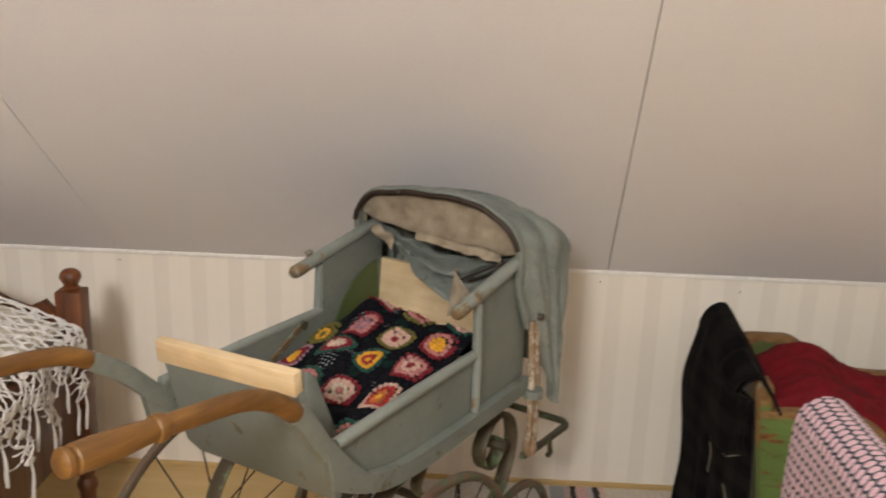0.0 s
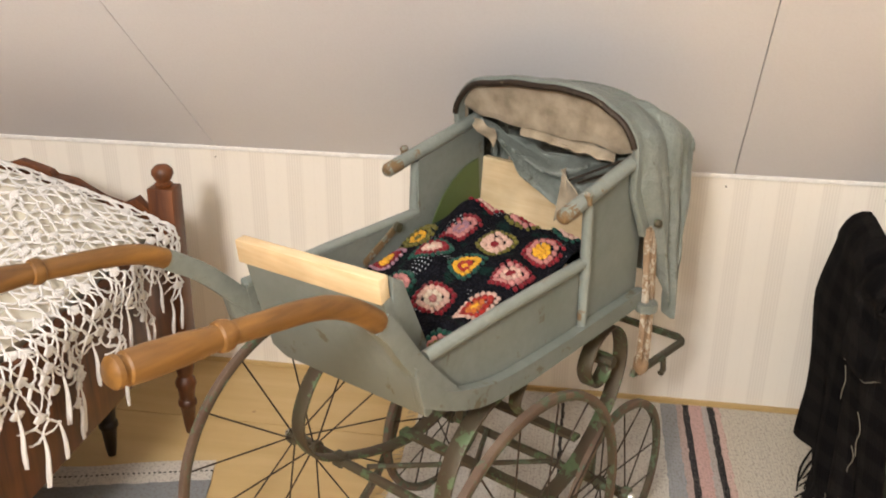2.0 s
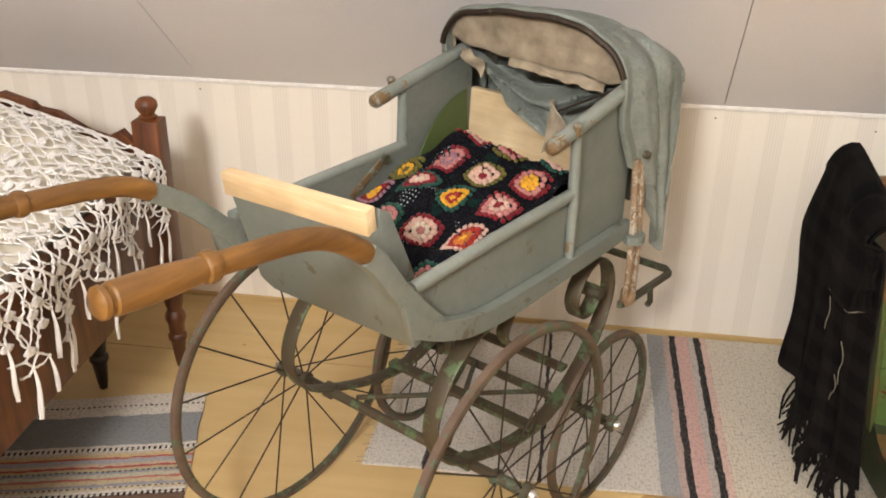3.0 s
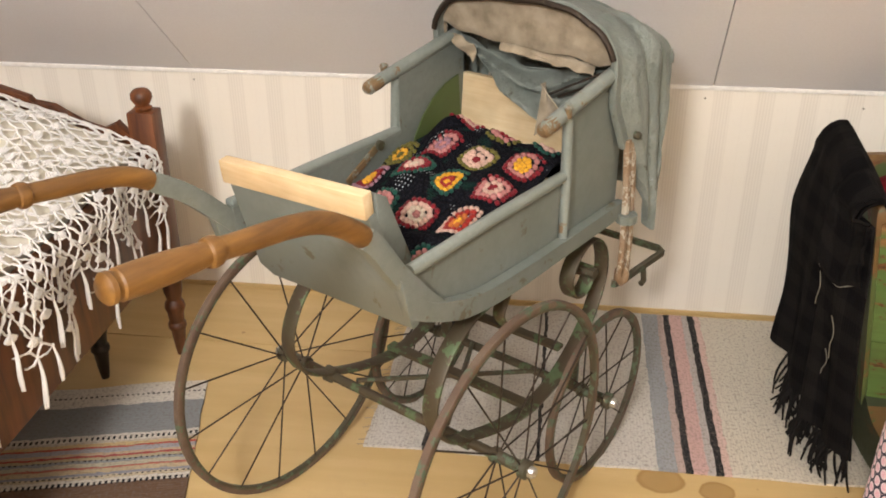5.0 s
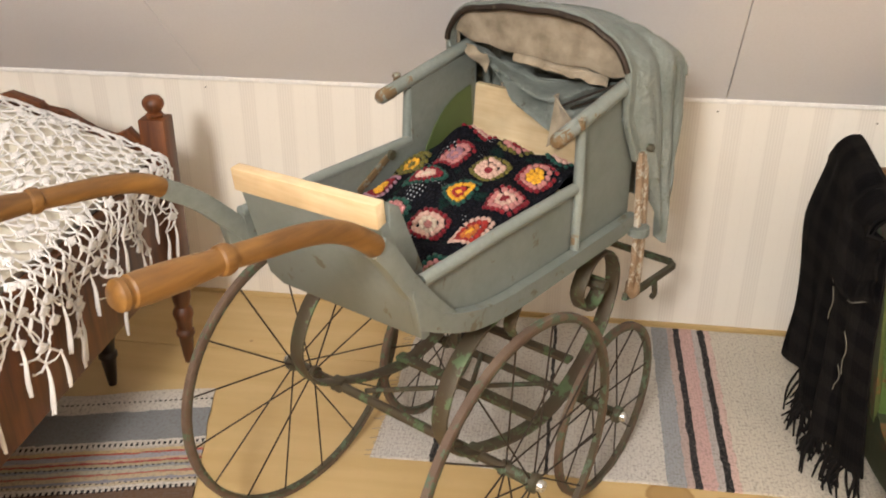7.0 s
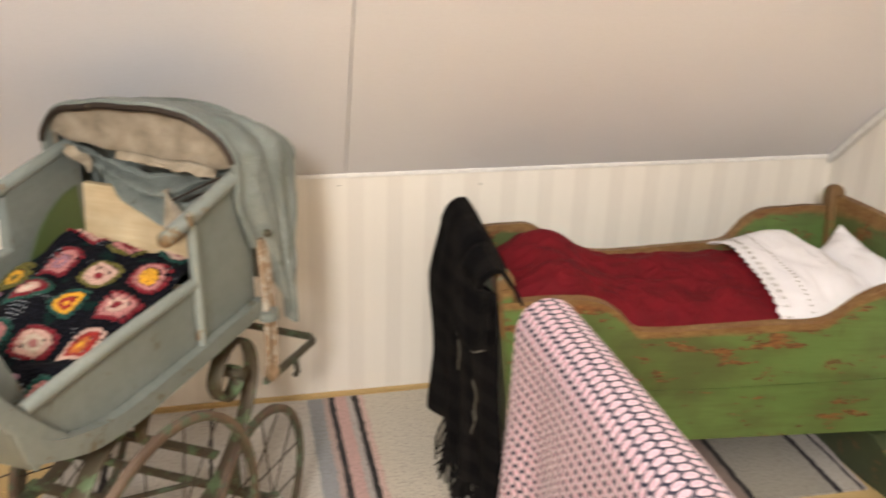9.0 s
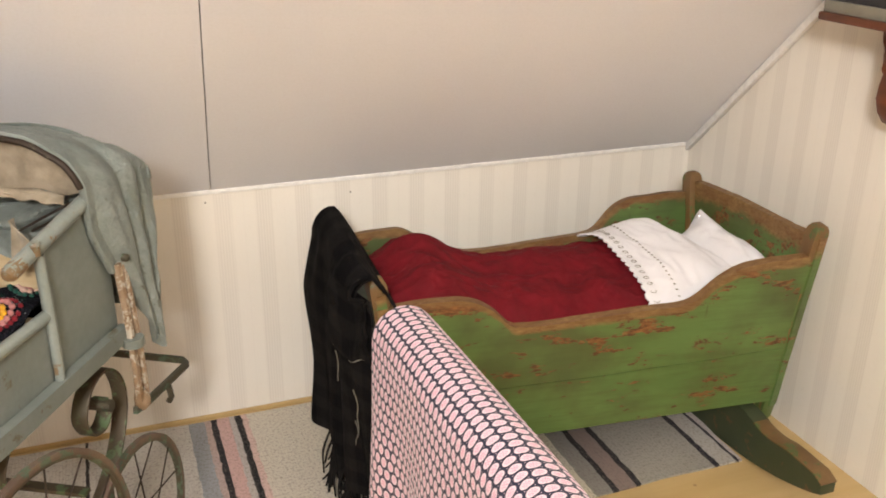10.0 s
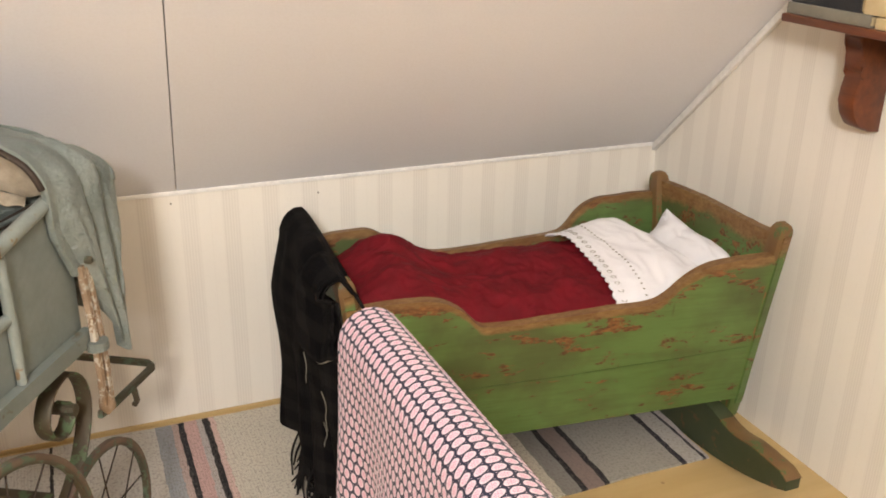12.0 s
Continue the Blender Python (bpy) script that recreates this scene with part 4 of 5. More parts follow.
# ---- cradle ----
cradle = thing("cradle", "old rocking cradle in chipped green paint with worn brown edges", "cradle")
A0, A1 = Vector((0.80, 2.03, 0.13)), Vector((0.742, 2.005, 0.53))      # foot, near side: bottom, top
B0, B1 = Vector((1.691, 1.925, 0.13)), Vector((1.685, 1.850, 0.583))   # head, near side
D0, D1 = Vector((0.80, 2.30, 0.13)), Vector((0.757, 2.335, 0.53))      # foot, far side
C0, C1 = Vector((1.650, 2.22, 0.13)), Vector((1.645, 2.285, 0.585))    # head, far side
NEAR = [(0.0, 0.86), (0.10, 0.865), (0.139, 0.862), (0.175, 0.856), (0.212, 0.826), (0.248, 0.766), (0.273, 0.695), (0.30, 0.662), (0.42, 0.660), (0.594, 0.672), (0.678, 0.668), (0.718, 0.70), (0.766, 0.79), (0.816, 0.845), (0.885, 0.858), (1.0, 0.862)]
FAR = [(0.0, 0.955), (0.06, 0.957), (0.123, 0.953), (0.16, 0.941), (0.194, 0.896), (0.229, 0.839), (0.266, 0.805), (0.32, 0.765), (0.40, 0.755), (0.55, 0.757), (0.663, 0.761), (0.70, 0.787), (0.741, 0.867), (0.793, 0.912), (0.88, 0.914), (1.0, 0.905)]


def quad(a0, a1, b0, b1, s, h):
    lo, hi = a0.lerp(b0, s), a1.lerp(b1, s)
    return lo.lerp(hi, h)


def end_of(name, a0, a1, b0, b1, profile, inward, mid=0.30, rubbed=0.0):
    """A side or end of two boards and a worn rounded edge along its top."""
    line = smooth_line([(s, h, 0) for s, h in profile], 6)
    xs, hs = [p.x for p in line], [p.y for p in line]
    length = (b1 - a1).length
    n = Vector(inward)
    flip = (b0 - a0).cross(a1 - a0).dot(n) > 0

    top_of = lambda u: float(np.interp(u, xs, hs)) + 0.004 * wob(u * 17, 1.0, length * 9)

    def face(lo, hi):
        def fn(u, v):
            u = 1 - u if flip else u
            h0, h1 = lo(u), hi(u)
            p = quad(a0, a1, b0, b1, u, h0 + (h1 - h0) * v)
            return p + n.normalized() * 0.0012 * wob(p.x * 6, p.y * 6, p.z * 9)
        def depth(u, v):
            u = 1 - u if flip else u
            h = lo(u) + (hi(u) - lo(u)) * v
            return u * length, (top_of(u) - h) * (a1 - a0).length * (1 - rubbed)
        return sheet_of(fn, 72, 14, n.length, depth)

    side = part(name, face(lambda u: mid + 0.005 + 0.006 * wob(u * 5, 2.0) + 0.03 * u * u, top_of), M["green"], cradle)
    part("board", face(lambda u: -0.03 + 0.03 * u, lambda u: mid + 0.006 * wob(u * 5, 2.0) + 0.03 * u * u), M["green"], side)


end_of("side", A0, A1, B0, B1, NEAR, (0, 0.02, 0))
end_of("side", D0, D1, C0, C1, FAR, (0, -0.02, 0), 0.52)
end_of("head_end", B0, B1, C0, C1, [(0, 0.955), (0.25, 0.96), (0.6, 0.98), (1, 0.975)], (-0.02, 0, 0), 0.42, 0.55)
end_of("foot_end", A0, A1, D0, D1, [(0, 0.93), (0.5, 0.98), (1, 0.93)], (0.02, 0, 0))
for a, b in ((A0, A1), (B0, B1), (C0, C1), (D0, D1)):
    d = (b - a).normalized()
    inset = Vector((0.010 if a.x < 1.2 else -0.012, 0.021 if a.y < 2.1 else -0.021, 0))
    a, b = a + inset, b + inset
    pts = [a - d * 0.055, a, a.lerp(b, 0.5), b - d * 0.03, b - d * 0.012, b - d * 0.003, b + d * 0.004, b + d * 0.007]
    bm = sweep(pts, [0.9, 1, 1, 1, 1, 0.9, 0.68, 0.35], side=(0, 1, 0), flat=(0.036, 0.034))
    post = part("corner_post", bm, M["post_green"], cradle, "green corner post with a rounded worn top")
    cap = [b - d * 0.075, b - d * 0.03, b - d * 0.012, b - d * 0.003, b + d * 0.004, b + d * 0.008]
    part("post_top", sweep(cap, [1.03, 1.04, 1.04, 0.94, 0.72, 0.38], side=(0, 1, 0), flat=(0.036, 0.034)), M["brown_edge"], post, "post top rubbed to brown wood")
part("bottom", slab([A0 + Vector((0.01, 0.01, 0.01)), B0 + Vector((-0.01, 0.01, 0.01)), C0 + Vector((-0.01, -0.01, 0.01)), D0 + Vector((0.01, -0.01, 0.01))], (0, 0, 0.015)), M["rocker"], cradle)


def rocker_outline(x, yc, half):
    top, bot = [], []
    for i in range(33):
        s = -1 + 2 * i / 32
        a = abs(s)
        bot.append((x, yc + half * s, 0.001 + 0.066 * a ** 2.4))
        z = 0.125 - 0.012 * a if a < 0.40 else 0.113 - 0.010 * (a - 0.4) / 0.6 - 0.010 * math.sin(min(1.0, (a - 0.4) / 0.3) * math.pi)
        top.append((x, yc + half * s, z - 0.012 * max(0.0, (a - 0.93) / 0.07) ** 2))
    return bot, top


for x, yc, half in ((1.598, 2.06, 0.395), (0.80, 2.18, 0.39)):
    low_line, top_line = rocker_outline(x, yc, half)
    rocker = part("rocker", slab(low_line + top_line[::-1], (0.040, 0, 0), 0.004), M["rocker"], cradle, "dark green rocker with worn tips")
    for k in (slice(0, 10), slice(-10, None)):
        strip = [Vector(p) + Vector((0.020, 0, 0.0005)) for p in top_line[k]]
        part("worn_edge", sweep(strip, 0, side=(1, 0, 0), flat=(0.041, 0.005)), M["brown_edge"], rocker, "top edge rubbed to brown wood")


def bedding(s, t, h):
    """Inside the cradle: s from foot to head, t from near to far side, h up its sides."""
    p = quad(A0, A1, B0, B1, s, h) + Vector((0, 0.024, 0))
    q = quad(D0, D1, C0, C1, s, h) + Vector((0, -0.024, 0))
    return p.lerp(q, t)


def velvet_point(u, v):
    s = 0.035 + 0.66 * u
    p = bedding(s, v, 0.67)
    bulge = 0.070 * math.exp(-((u - 0.16) / 0.15) ** 2)
    c = 1 - abs(2 * v - 1) ** 4
    p.z = 0.397 + 0.012 * s + 0.060 * v + bulge + 0.024 * c + 0.010 * wob(u * 5, v * 3, 11) - 0.013 * abs(wob(u * 6 + v * 4, v * 5 - u * 3, 5)) - 0.008 * abs(wob(u * 14 - v * 5, v * 9, 15)) - 0.0045 * abs(wob(u * 30 + v * 9, v * 17 - u * 6, 25)) - 0.02 * (1 - c)
    return p


lone("velvet_cover", sheet_of(velvet_point, 130, 70, 0.008), M["velvet"], "deep crimson velvet cover tucked into the cradle", "cover", smooth=70)


def fold_point(u, v):
    s = 0.629 + (0.236 - 0.03 * v) * u + 0.012 * math.sin(v * 3)
    p = bedding(s, 0.01 + 0.98 * v, 0.68)
    c = 1 - abs(2 * v - 1) ** 4
    edge = 0.007 * abs(math.sin(v * 54)) * max(0.0, 1 - u / 0.06)
    p.x -= edge
    p.z = 0.408 + 0.014 * s + 0.070 * v + 0.024 * c + 0.022 * u + 0.008 * wob(u * 4, v * 5, 21) - 0.007 * abs(wob(u * 5 + v * 6, v * 4 - u * 5, 23)) * min(1.0, u * 4) - 0.02 * (1 - c) - 0.045 * max(0.0, u - 0.8) / 0.2 * v
    return p


sheet = lone("folded_sheet", sheet_of(fold_point, 40, 120, 0.004), M["sheet"], "white cotton sheet folded back, with an eyelet lace edge", "sheet", smooth=70)
for row, n, r in ((0.07, 17, 0.0058), (0.30, 26, 0.0022)):
    for k in range(n):
        v = 0.05 + 0.9 * k / (n - 1)
        c = fold_point(row, v) + Vector((0, 0, 0.0022))
        ring = [c + Vector((math.cos(a) * r, math.sin(a) * r, 0.0)) for a in [2 * math.pi * j / 10 for j in range(10)]]
        part("eyelet", sweep(ring, 0.0008, 4, closed=True), M["book_grey"], sheet)


def pillow_point(u, v):
    p = bedding(0.862 + 0.115 * u, 0.10 + 0.70 * v + 0.08 * u * v, 0.70)
    e = max(0.0, (1 - abs(2 * u - 1) ** 3)) * max(0.0, 1 - abs(2 * v - 1) ** 4)
    p.z = 0.412 + 0.034 * v + 0.045 * e + 0.040 * u + 0.008 * wob(u * 4, v * 4, 31) - 0.008 * abs(wob(u * 6 + v * 3, v * 7, 33)) + 0.042 * math.exp(-math.sqrt((v - 0.95) ** 2 + (u - 0.72) ** 2) / 0.10)
    return p


lone("pillow", sheet_of(pillow_point, 30, 40, 0.02), M["sheet"], "soft white pillow at the head of the cradle", "pillow", smooth=70)


# ---- black shawl over the foot of the cradle ----
def shawl_point(u, v):
    """u along the foot end from far to near, v over the end from inside, down to the floor."""
    y = 2.335 - 0.335 * u
    top = 0.592 - 0.036 * u - 0.03 * max(0.0, u - 0.6) - 0.030 * (max(0.0, 0.12 - u) / 0.12) ** 2
    out = 0.028 + 0.012 * math.sin(u * 9 + 1.0) + 0.008 * wob(u * 6, v * 3, 14)
    if v < 0.12:
        t = v / 0.12
        return (0.785 - 0.045 * t, y, top - 0.075 * (1 - t) ** 1.2)
    if v < 0.2:
        t = (v - 0.12) / 0.08
        a = t * math.pi / 2
        return (0.74 - 0.038 * math.sin(a), y, top - 0.045 * (1 - math.cos(a)))
    t = (v - 0.2) / 0.8
    length = 0.44 + 0.02 * min(1.0, max(0.0, (u - 0.30) / 0.12)) - 0.055 * max(0.0, u - 0.45)
    out *= 1 - 0.4 * u
    x = 0.704 + 0.020 * u * t + 0.25 * max(0.0, u - 0.88) - 0.35 * out * min(1, t * 4) - 0.022 * t * (1 - u) + 0.015 * wob(u * 5, t * 2, 6) + 0.010 * math.sin(u * 23 + 2 * t) * t
    return (x, y - 0.05 * t * (1 - u) - 0.11 * t * u + 0.02 * t * wob(u * 3, 1.0), top - 0.045 - length * t)


shawl = lone("wool_shawl", sheet_of(shawl_point, 48, 60, 0.006, (3.0, 4.0)), M["shawl"], "black and dark grey checked wool shawl hung over the cradle end", "shawl", smooth=70)
rnd = random.Random(5)
tassels = bmesh.new()
for k in range(110):
    u = 0.22 + 0.78 * rnd.random()
    p = Vector(shawl_point(u, 1.0))
    q = p + Vector((rnd.uniform(-0.03, 0.012), rnd.uniform(-0.05, 0.02), -rnd.uniform(0.06, 0.11)))
    q.z = max(q.z, 0.012)
    m = p.lerp(q, 0.5) + Vector((rnd.uniform(-0.012, 0.008), rnd.uniform(-0.01, 0.01), 0))
    sweep(smooth_line([p, m, q], 3), [0.0022, 0.0026, 0.003, 0.0028, 0.0026, 0.0022, 0.002], 5, into=tassels)
part("tassels", tassels, M["shawl"], shawl, "long black wool fringe")
for u, v0, n in ((0.72, 0.46, 0.12), (0.88, 0.55, 0.16), (0.80, 0.70, 0.10)):
    pts = [Vector(shawl_point(u + 0.02 * math.sin(i), v0 + n * i / 5)) + Vector((-0.012, 0, 0)) for i in range(6)]
    part("loose_thread", sweep(smooth_line(pts, 3), 0.0009, 4), M["book_grey"], shawl, "loose pale thread")


def upper_fold(u, v):
    """A second layer of the shawl, bunched over the near post."""
    p = Vector(shawl_point(min(1.0, 0.56 + 0.44 * u), 0.06 + (0.30 + 0.10 * math.sin(u * 2.6)) * v))
    lump = 0.010 * abs(wob(u * 4, v * 5, 51)) + 0.006 * math.sin(u * 11 + v * 4)
    return p + Vector((-0.012 - lump, -0.012 * u, 0.012 + lump))


part("upper_fold", sheet_of(upper_fold, 30, 30, 0.006, (1.3, 1.2)), M["shawl"], shawl, "bunched second layer of the shawl", 70)
part("pale_edge", sweep([upper_fold(k / 24, 1.0) + Vector((-0.003, -0.002, 0)) for k in range(25)], 0.0014, 5), M["book_grey"], shawl, "pale stitched edge")


# ---- patterned cloth over a low rail ----
def rail_at(t):
    return Vector((0.546 + 0.030 * t - 0.02 * t * t, 1.262 - 0.62 * t, 0.850 - 0.004 * t))


rail = thing("towel_rail", "low wooden rail that carries the patterned cloth", "rail")
part("bar", sweep([rail_at(-0.01) + Vector((0.012, 0, -0.030)), rail_at(1.02) + Vector((0.012, 0, -0.030))], 0.011, 10), M["brown_edge"], rail)
for t in (0.06, 0.97):
    p = rail_at(t)
    part("leg", box(p.x + 0.002, p.x + 0.024, p.y - 0.012, p.y + 0.012, 0.0, p.z - 0.034, 0.002), M["brown_edge"], rail)


def pink_point(u, v):
    """u along the rail, v round it: up from the hidden side, over the rounded crest, down the front."""
    p = rail_at(u)
    run, r = -0.12 + 0.62 * v, 0.030
    a = max(-math.pi / 2, min(math.pi / 2, run / r))
    hang = max(0.0, run - r * math.pi / 2)
    back = max(0.0, -run - r * math.pi / 2)
    fold = 0.010 * math.sin(u * 26 + 1.2 * math.sin(u * 9)) + 0.006 * wob(u * 9, v * 3, 3)
    k = min(1.0, hang / 0.12)
    return (p.x + 0.011 - r * math.sin(a) - 0.03 * hang - fold * k * (0.5 + 1.5 * hang) + fold * 0.3 * min(1.0, back * 9),
            p.y - 0.02 * hang, p.z + 0.002 + r * (math.cos(a) - 1) - hang - back)


lone("patterned_cloth", sheet_of(pink_point, 90, 60, 0.003, (0.63 / 0.0100, 0.62 / 0.0245)), M["pink"], "pink and navy cotton cloth with oval rosettes hung over a rail", "cloth", smooth=70)


# ---- bed with crocheted spread ----
bed = thing("child_bed", "small dark brown wooden bed with turned legs and carved head", "bed")
BX0, BX1, BY0, BY1 = -1.29, -0.682, 1.15, 2.175
leg_turn = [(0.0, 0.009), (0.02, 0.012), (0.07, 0.017), (0.075, 0.021), (0.085, 0.021), (0.09, 0.017), (0.115, 0.019), (0.13, 0.024), (0.14, 0.022), (0.15, 0.016), (0.17, 0.021), (0.20, 0.023), (0.205, 0.023)]
for x in (BX0, BX1):
    for y in (BY0, BY1):
        part("leg", turned(leg_turn, (x, y, 0.0), (0.02, 0, 1), 14), M["bed_wood"], bed)
        part("post", slab([(x - 0.028, y - 0.024, 0.20), (x + 0.028, y - 0.024, 0.20), (x + 0.028, y + 0.024, 0.20), (x - 0.028, y + 0.024, 0.20)], (0.004, 0, 0.40), 0.003), M["bed_wood"], bed)
        part("finial", turned([(0.0, 0.016), (0.006, 0.019), (0.010, 0.013), (0.016, 0.017), (0.026, 0.0225), (0.036, 0.0215), (0.044, 0.014), (0.047, 0.0)], (x + 0.004, y, 0.60), (0, 0, 1), 18), M["bed_wood"], bed, "turned ball finial")
crest = [(0.0, 0.515), (0.03, 0.545), (0.055, 0.575), (0.09, 0.553), (0.13, 0.565), (0.19, 0.605), (0.235, 0.608), (0.24, 0.622), (0.305, 0.642)]
half = [(BX1 - a, BY1 - 0.012, z) for a, z in crest]
mid = (BX0 + BX1) / 2
outline = half + [(2 * mid - x, y, z) for x, y, z in half[::-1]][1:] + [(BX0, BY1 - 0.012, 0.26), (BX1, BY1 - 0.012, 0.26)]
part("head_board", slab(outline, (0, 0.022, 0), 0.003), M["bed_wood"], bed, "scrolled head board")
part("side_rail", box(BX1 - 0.012, BX1 + 0.012, BY0, BY1 - 0.024, 0.262, 0.500, 0.003), M["bed_wood"], bed)
part("side_rail", box(BX0 - 0.012, BX0 + 0.012, BY0, BY1 - 0.024, 0.262, 0.500, 0.003), M["bed_wood"], bed)
part("foot_board", box(BX0, BX1, BY0 - 0.012, BY0 + 0.012, 0.20, 0.48, 0.003), M["bed_wood"], bed)
part("bed_base", box(BX0 + 0.012, BX1 - 0.012, BY0 + 0.012, BY1 - 0.024, 0.24, 0.26), M["bed_wood"], bed)
part("middle_leg", turned(leg_turn, (-0.816, 2.06, 0.0), (0.02, 0, 1), 14), M["black_wood"], bed, "black-stained turned leg")


def bed_top(x, y):
    e = max(0.0, 1 - ((x - mid) / 0.34) ** 4)
    return 0.50 + 0.055 * e ** 0.6 + 0.105 * math.exp(-((x + 1.04) / 0.22) ** 2 - ((y - 2.06) / 0.18) ** 2) + 0.010 * wob(x * 7, y * 7, 2)


lone("quilt", sheet_of(lambda u, v: (BX0 + 0.02 + (BX1 - BX0 - 0.03) * u, BY0 + 0.02 + (BY1 - BY0 - 0.05) * v, bed_top(BX0 + 0.61 * u, BY0 + 1.0 * v) - 0.012), 30, 40, 0.04),
     M["quilt"], "pale cream quilt under the crocheted spread", "quilt", smooth=70)


def spread_at(a, b):
    """The spread: a metres across from the bed's middle towards its right side, b metres from the head end; it hangs over the right side."""
    y = BY1 - 0.035 - b
    flat_w = BX1 - mid + 0.004
    if a < flat_w:
        x = mid + a
        return Vector((x, y, bed_top(x, y) + 0.004 + 0.004 * wob(x * 30, y * 30, 8)))
    h = a - flat_w
    z0 = bed_top(mid + flat_w, y)
    r = 0.03
    k = min(1.0, h / (r * 1.57))
    x = mid + flat_w + r * math.sin(k * 1.57) + 0.010 * wob(y * 14, h * 9, 4) + 0.012 * math.sin(y * 24) * min(1, h * 6)
    return Vector((x, y + 0.006 * wob(y * 9, h * 12, 6), z0 - r * (1 - math.cos(k * 1.57)) - max(0.0, h - r * 1.57)))


def rope(points, r, vs, fs, sides=5):
    """A soft thread along points, added to lists of corners and faces."""
    k0, n = len(vs), len(points)
    prev = None
    for i, p in enumerate(points):
        d = (points[min(i + 1, n - 1)] - points[max(i - 1, 0)])
        d = d.normalized() if d.length > 1e-7 else Vector((0, 0, 1))
        s = d.orthogonal().normalized() if prev is None else (prev - d * prev.dot(d)).normalized()
        prev = s
        t = d.cross(s)
        rr = r[i] if isinstance(r, list) else r
        vs += [p + (s * math.cos(2 * math.pi * k / sides) + t * math.sin(2 * math.pi * k / sides)) * rr for k in range(sides)]
    for i in range(n - 1):
        a = k0 + i * sides
        fs += [(a + k, a + (k + 1) % sides, a + sides + (k + 1) % sides, a + sides + k) for k in range(sides)]


def lace_mesh():
    """Open crochet: rows of arched loops hung from one another, with fans of solid stitches and a scalloped hem."""
    rnd = random.Random(11)
    vs, fs = [], []
    row_gap, pitch = 0.0220, 0.029
    rows, cols = 34, 34
    hem_rows = lambda b: rows - 1 - (3 if (b / 0.125) % 1.0 > 0.50 else 0)

    node = {}
    for i in range(rows):
        for j in range(cols):
            a = -0.25 + i * row_gap + rnd.uniform(-0.006, 0.006)
            b = (j + (0.5 if i % 2 else 0.0)) * pitch + rnd.uniform(-0.007, 0.007)
            node[i, j] = (a, max(0.0, b))

    def strand(p, q, sag, r):
        """From one knot to the next, bowed a little down the cloth and sideways."""
        (a0, b0), (a1, b1) = p, q
        da, db = a1 - a0, b1 - b0
        jig = rnd.uniform(-0.005, 0.005)
        pts = []
        for k in range(8):
            t = k / 7
            w = math.sin(t * math.pi)
            c = spread_at(a0 + da * t + sag * w - db * 0.1 * w, max(0.0, b0 + db * t + jig * w))
            pts.append(c + Vector((rnd.uniform(-1, 1), rnd.uniform(-1, 1), rnd.uniform(-1, 1))) * 0.0011)
        rope(pts, [r * rnd.uniform(0.7, 1.35) for _ in pts], vs, fs)

    ends = []
    for (i, j), p in node.items():
        limit = hem_rows(p[1])
        if i > limit:
            continue
        o = 1 if i % 2 else 0
        down = [n for n in ((i + 1, j - 1 + o), (i + 1, j + o)) if n in node and n[0] <= hem_rows(node[n][1])]
        for n in down:
            if rnd.random() < 0.05:
                continue
            for k in range(rnd.choice((1, 1, 2))):
                strand((p[0] + rnd.uniform(-0.002, 0.002), p[1] + rnd.uniform(-0.002, 0.002)), node[n], rnd.uniform(-0.006, 0.006), rnd.uniform(0.0015, 0.0024))
        if rnd.random() < 0.45 and (i, j + 1) in node:
            strand(p, node[i, j + 1], rnd.uniform(0.004, 0.010), rnd.uniform(0.0014, 0.0022))
        # knots, and fans of solid stitches
        c = spread_at(*p)
        for k in range(3):
            off = Vector((rnd.uniform(-1, 1), rnd.uniform(-1, 1), rnd.uniform(-1, 1))).normalized() * 0.0030
            rope([c + off, c, c - off], [0.0016, 0.0036, 0.0016], vs, fs)
        if (i * 2 + j) % 5 == 0 or rnd.random() < 0.16:
            for k in range(6):
                ang = -0.9 + 0.36 * k
                q = spread_at(p[0] + 0.017 * math.cos(ang), max(0.0, p[1] + 0.017 * math.sin(ang)))
                rope([c, c.lerp(q, 0.45), c.lerp(q, 0.9), q], [0.0014, 0.0030, 0.0034, 0.0012], vs, fs)
        if not down and i > 26 and all((c - e).length > 0.027 for e in ends):
            ends.append(c)
    # bound edge along the head end
    rope([spread_at(-0.25 + 0.012 * k, 0.004 + 0.003 * math.sin(k * 1.9)) for k in range(56)], 0.0026, vs, fs)
    return (vs, [], fs), ends


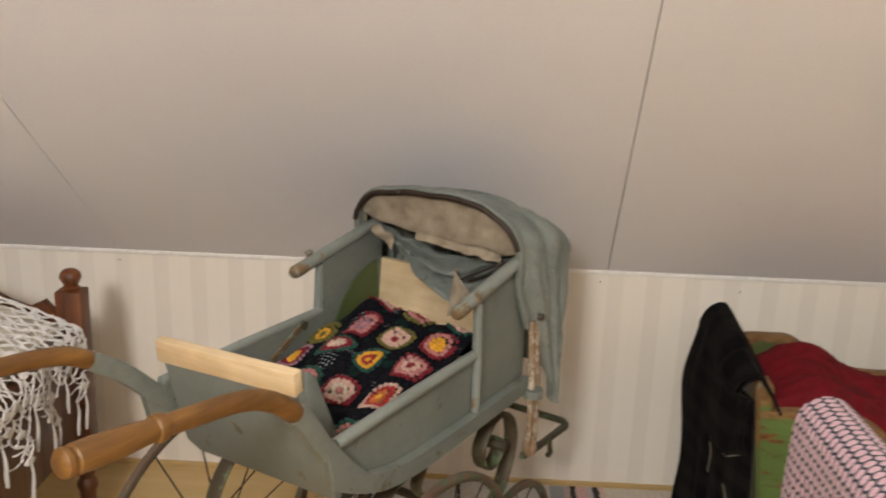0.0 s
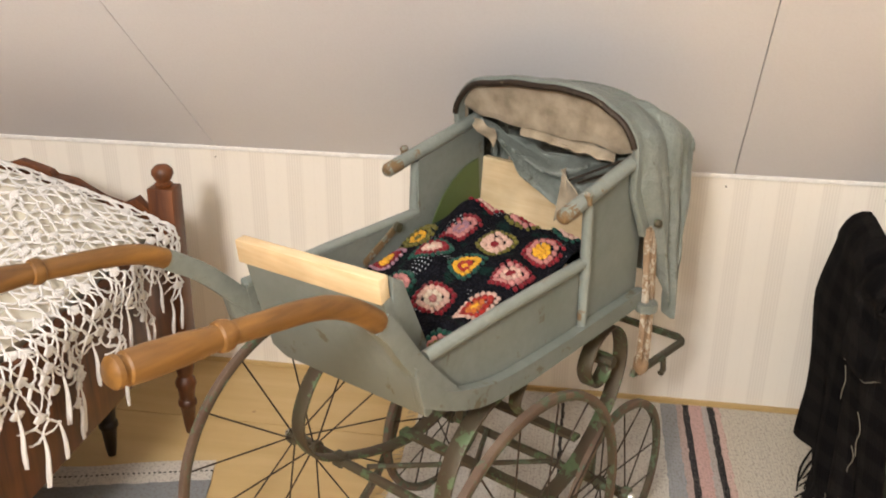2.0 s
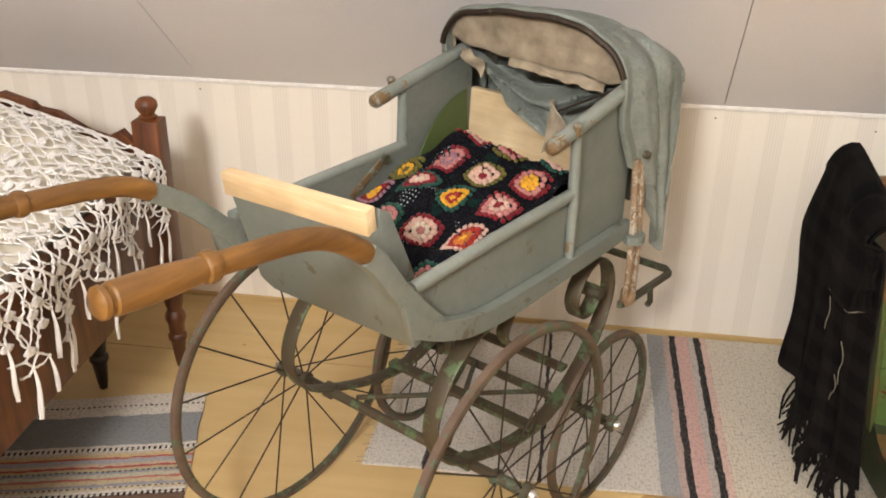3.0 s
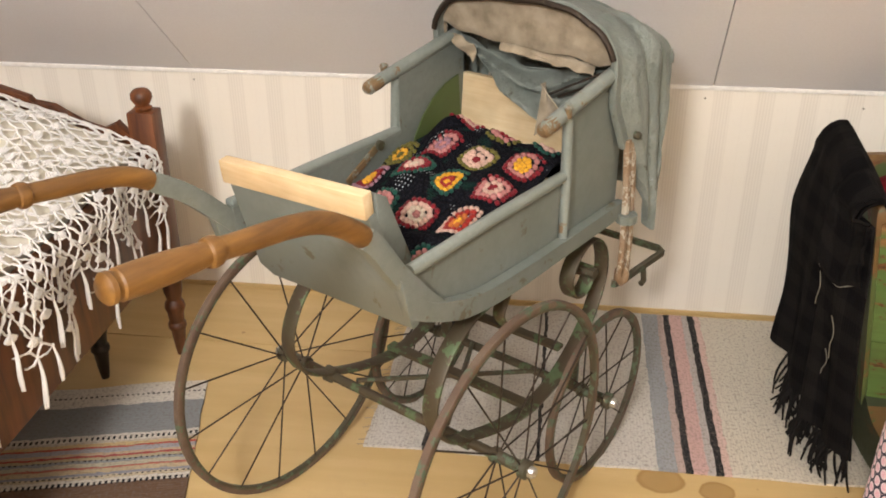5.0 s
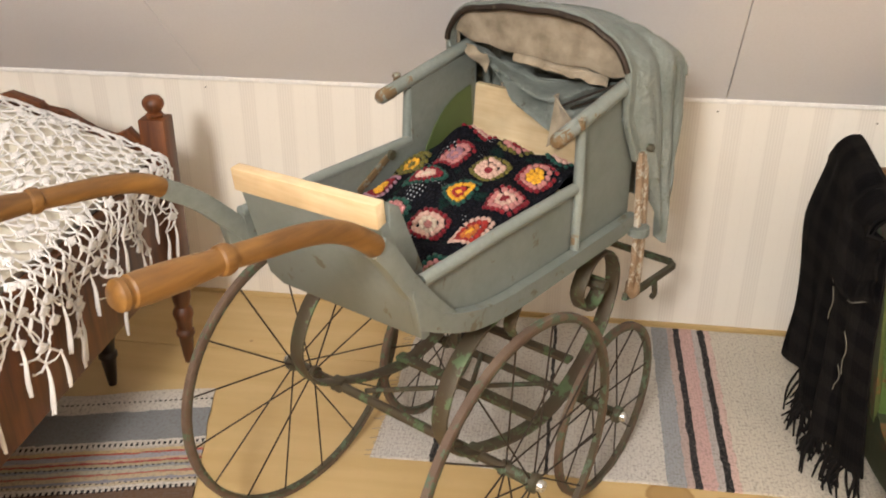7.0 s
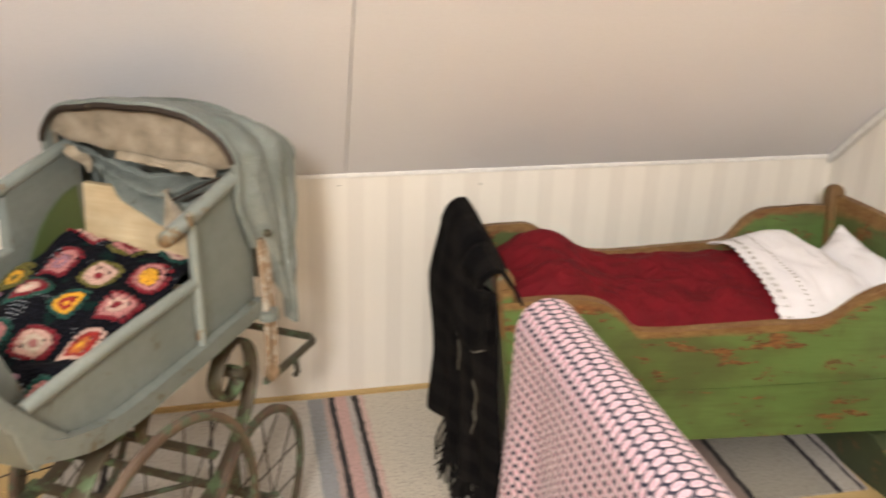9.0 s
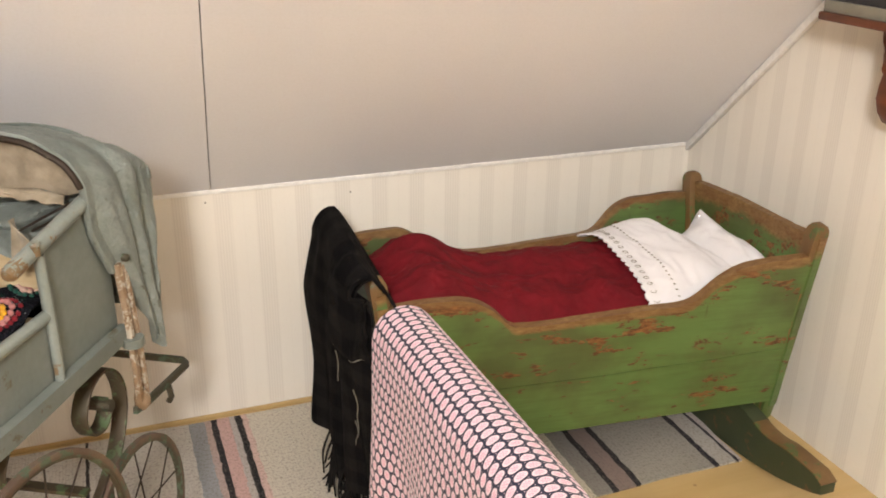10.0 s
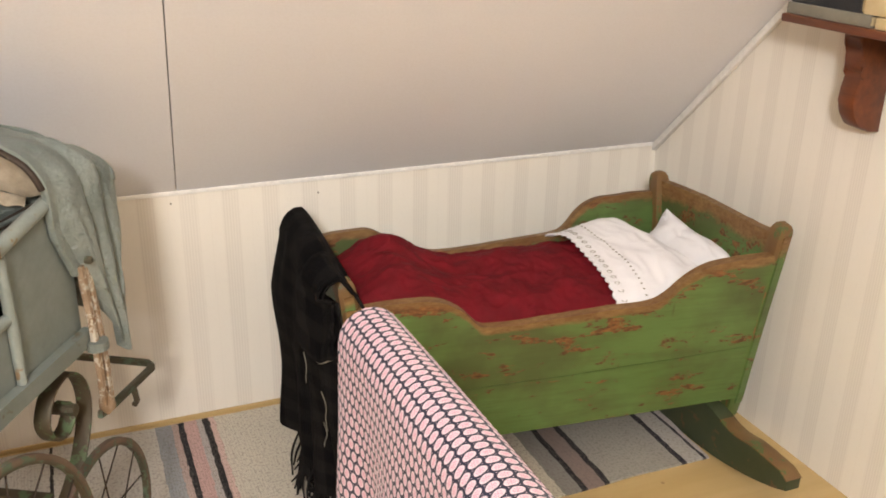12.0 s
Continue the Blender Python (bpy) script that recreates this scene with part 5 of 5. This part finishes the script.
lace_data, ends = lace_mesh()
spread = lone("crochet_bedspread", lace_data, M["thread"], "white open-work crocheted bedspread with long tassels on the bed", "bedspread", smooth=180)
rnd = random.Random(8)
for p in ends:
    n = rnd.uniform(0.07, 0.105)
    side = rnd.uniform(-0.012, 0.004)
    line = smooth_line([p, p + Vector((0.004, side * 0.3, -n * 0.35)), p + Vector((0.003, side * 0.7 + rnd.uniform(-0.003, 0.003), -n * 0.7)), p + Vector((0.002, side, -n))], 4)
    tv, tf = [], []
    for k in range(3):
        shift = Vector((rnd.uniform(-1, 1), rnd.uniform(-1, 1), 0)) * 0.0013
        rope([q + shift * (0.4 + i / 8) for i, q in enumerate(line)], [0.0012 + 0.0020 * math.sin(min(1.0, i / 10) * 1.9) * (1 if i < 11 else 0.45) for i in range(len(line))], tv, tf)
    part("tassel", (tv, [], tf), M["thread"], spread, smooth=180)


# ---- shelf with books on the gable wall ----
shelf = thing("wall_shelf", "small red-brown wooden wall shelf on a carved bracket", "shelf")
SX, SY1, SZ = 1.635, 1.93, 1.002
part("board", box(SX, XR - 0.001, 1.25, SY1, SZ, SZ + 0.016, 0.003), M["shelf"], shelf)
prof = [(0.0, 0.0), (0.0, 0.090), (0.010, 0.092), (0.018, 0.080), (0.026, 0.074), (0.038, 0.082), (0.052, 0.079), (0.060, 0.068), (0.068, 0.074), (0.082, 0.079), (0.102, 0.081), (0.122, 0.072), (0.138, 0.056), (0.148, 0.024), (0.150, 0.0)]
for y in (1.775, 1.33):
    line = [(XR - 0.001 - b * 1.04, y, SZ - 0.0005 - a * 1.35) for a, b in prof]
    part("bracket", slab(line, (0, 0.044, 0), 0.007), M["shelf"], shelf, "scroll-cut bracket")


def book(x0, x1, y0, y1, z, h, cover, label):
    b = thing("book", label, "book", group="books on the shelf")
    part("cover", box(x0, x1, y0, y1, z, z + 0.003, 0.001), cover, b)
    part("cover", box(x0, x1, y0, y1, z + h - 0.003, z + h, 0.001), cover, b)
    part("spine", box(x0 - 0.001, x0 + 0.003, y0, y1, z + 0.0005, z + h - 0.0005, 0.001), cover, b)
    part("page_block", box(x0 + 0.003, x1 - 0.004, y0 + 0.003, y1 - 0.004, z + 0.003, z + h - 0.003), M["paper"], b)


book(SX + 0.008, XR - 0.02, 1.715, 1.925, SZ + 0.016, 0.022, M["book_grey"], "grey-green old book with cream pages lying flat")
book(SX + 0.012, XR - 0.02, 1.745, 1.92, SZ + 0.0381, 0.04, M["book_dark"], "thick dark book lying on another book")
book(SX + 0.010, XR - 0.02, 1.53, 1.705, SZ + 0.016, 0.020, M["paper"], "yellowed paperbound book lying flat")
book(SX + 0.012, XR - 0.03, 1.54, 1.738, SZ + 0.0381, 0.03, M["paper"], "pale yellow book on the pile")
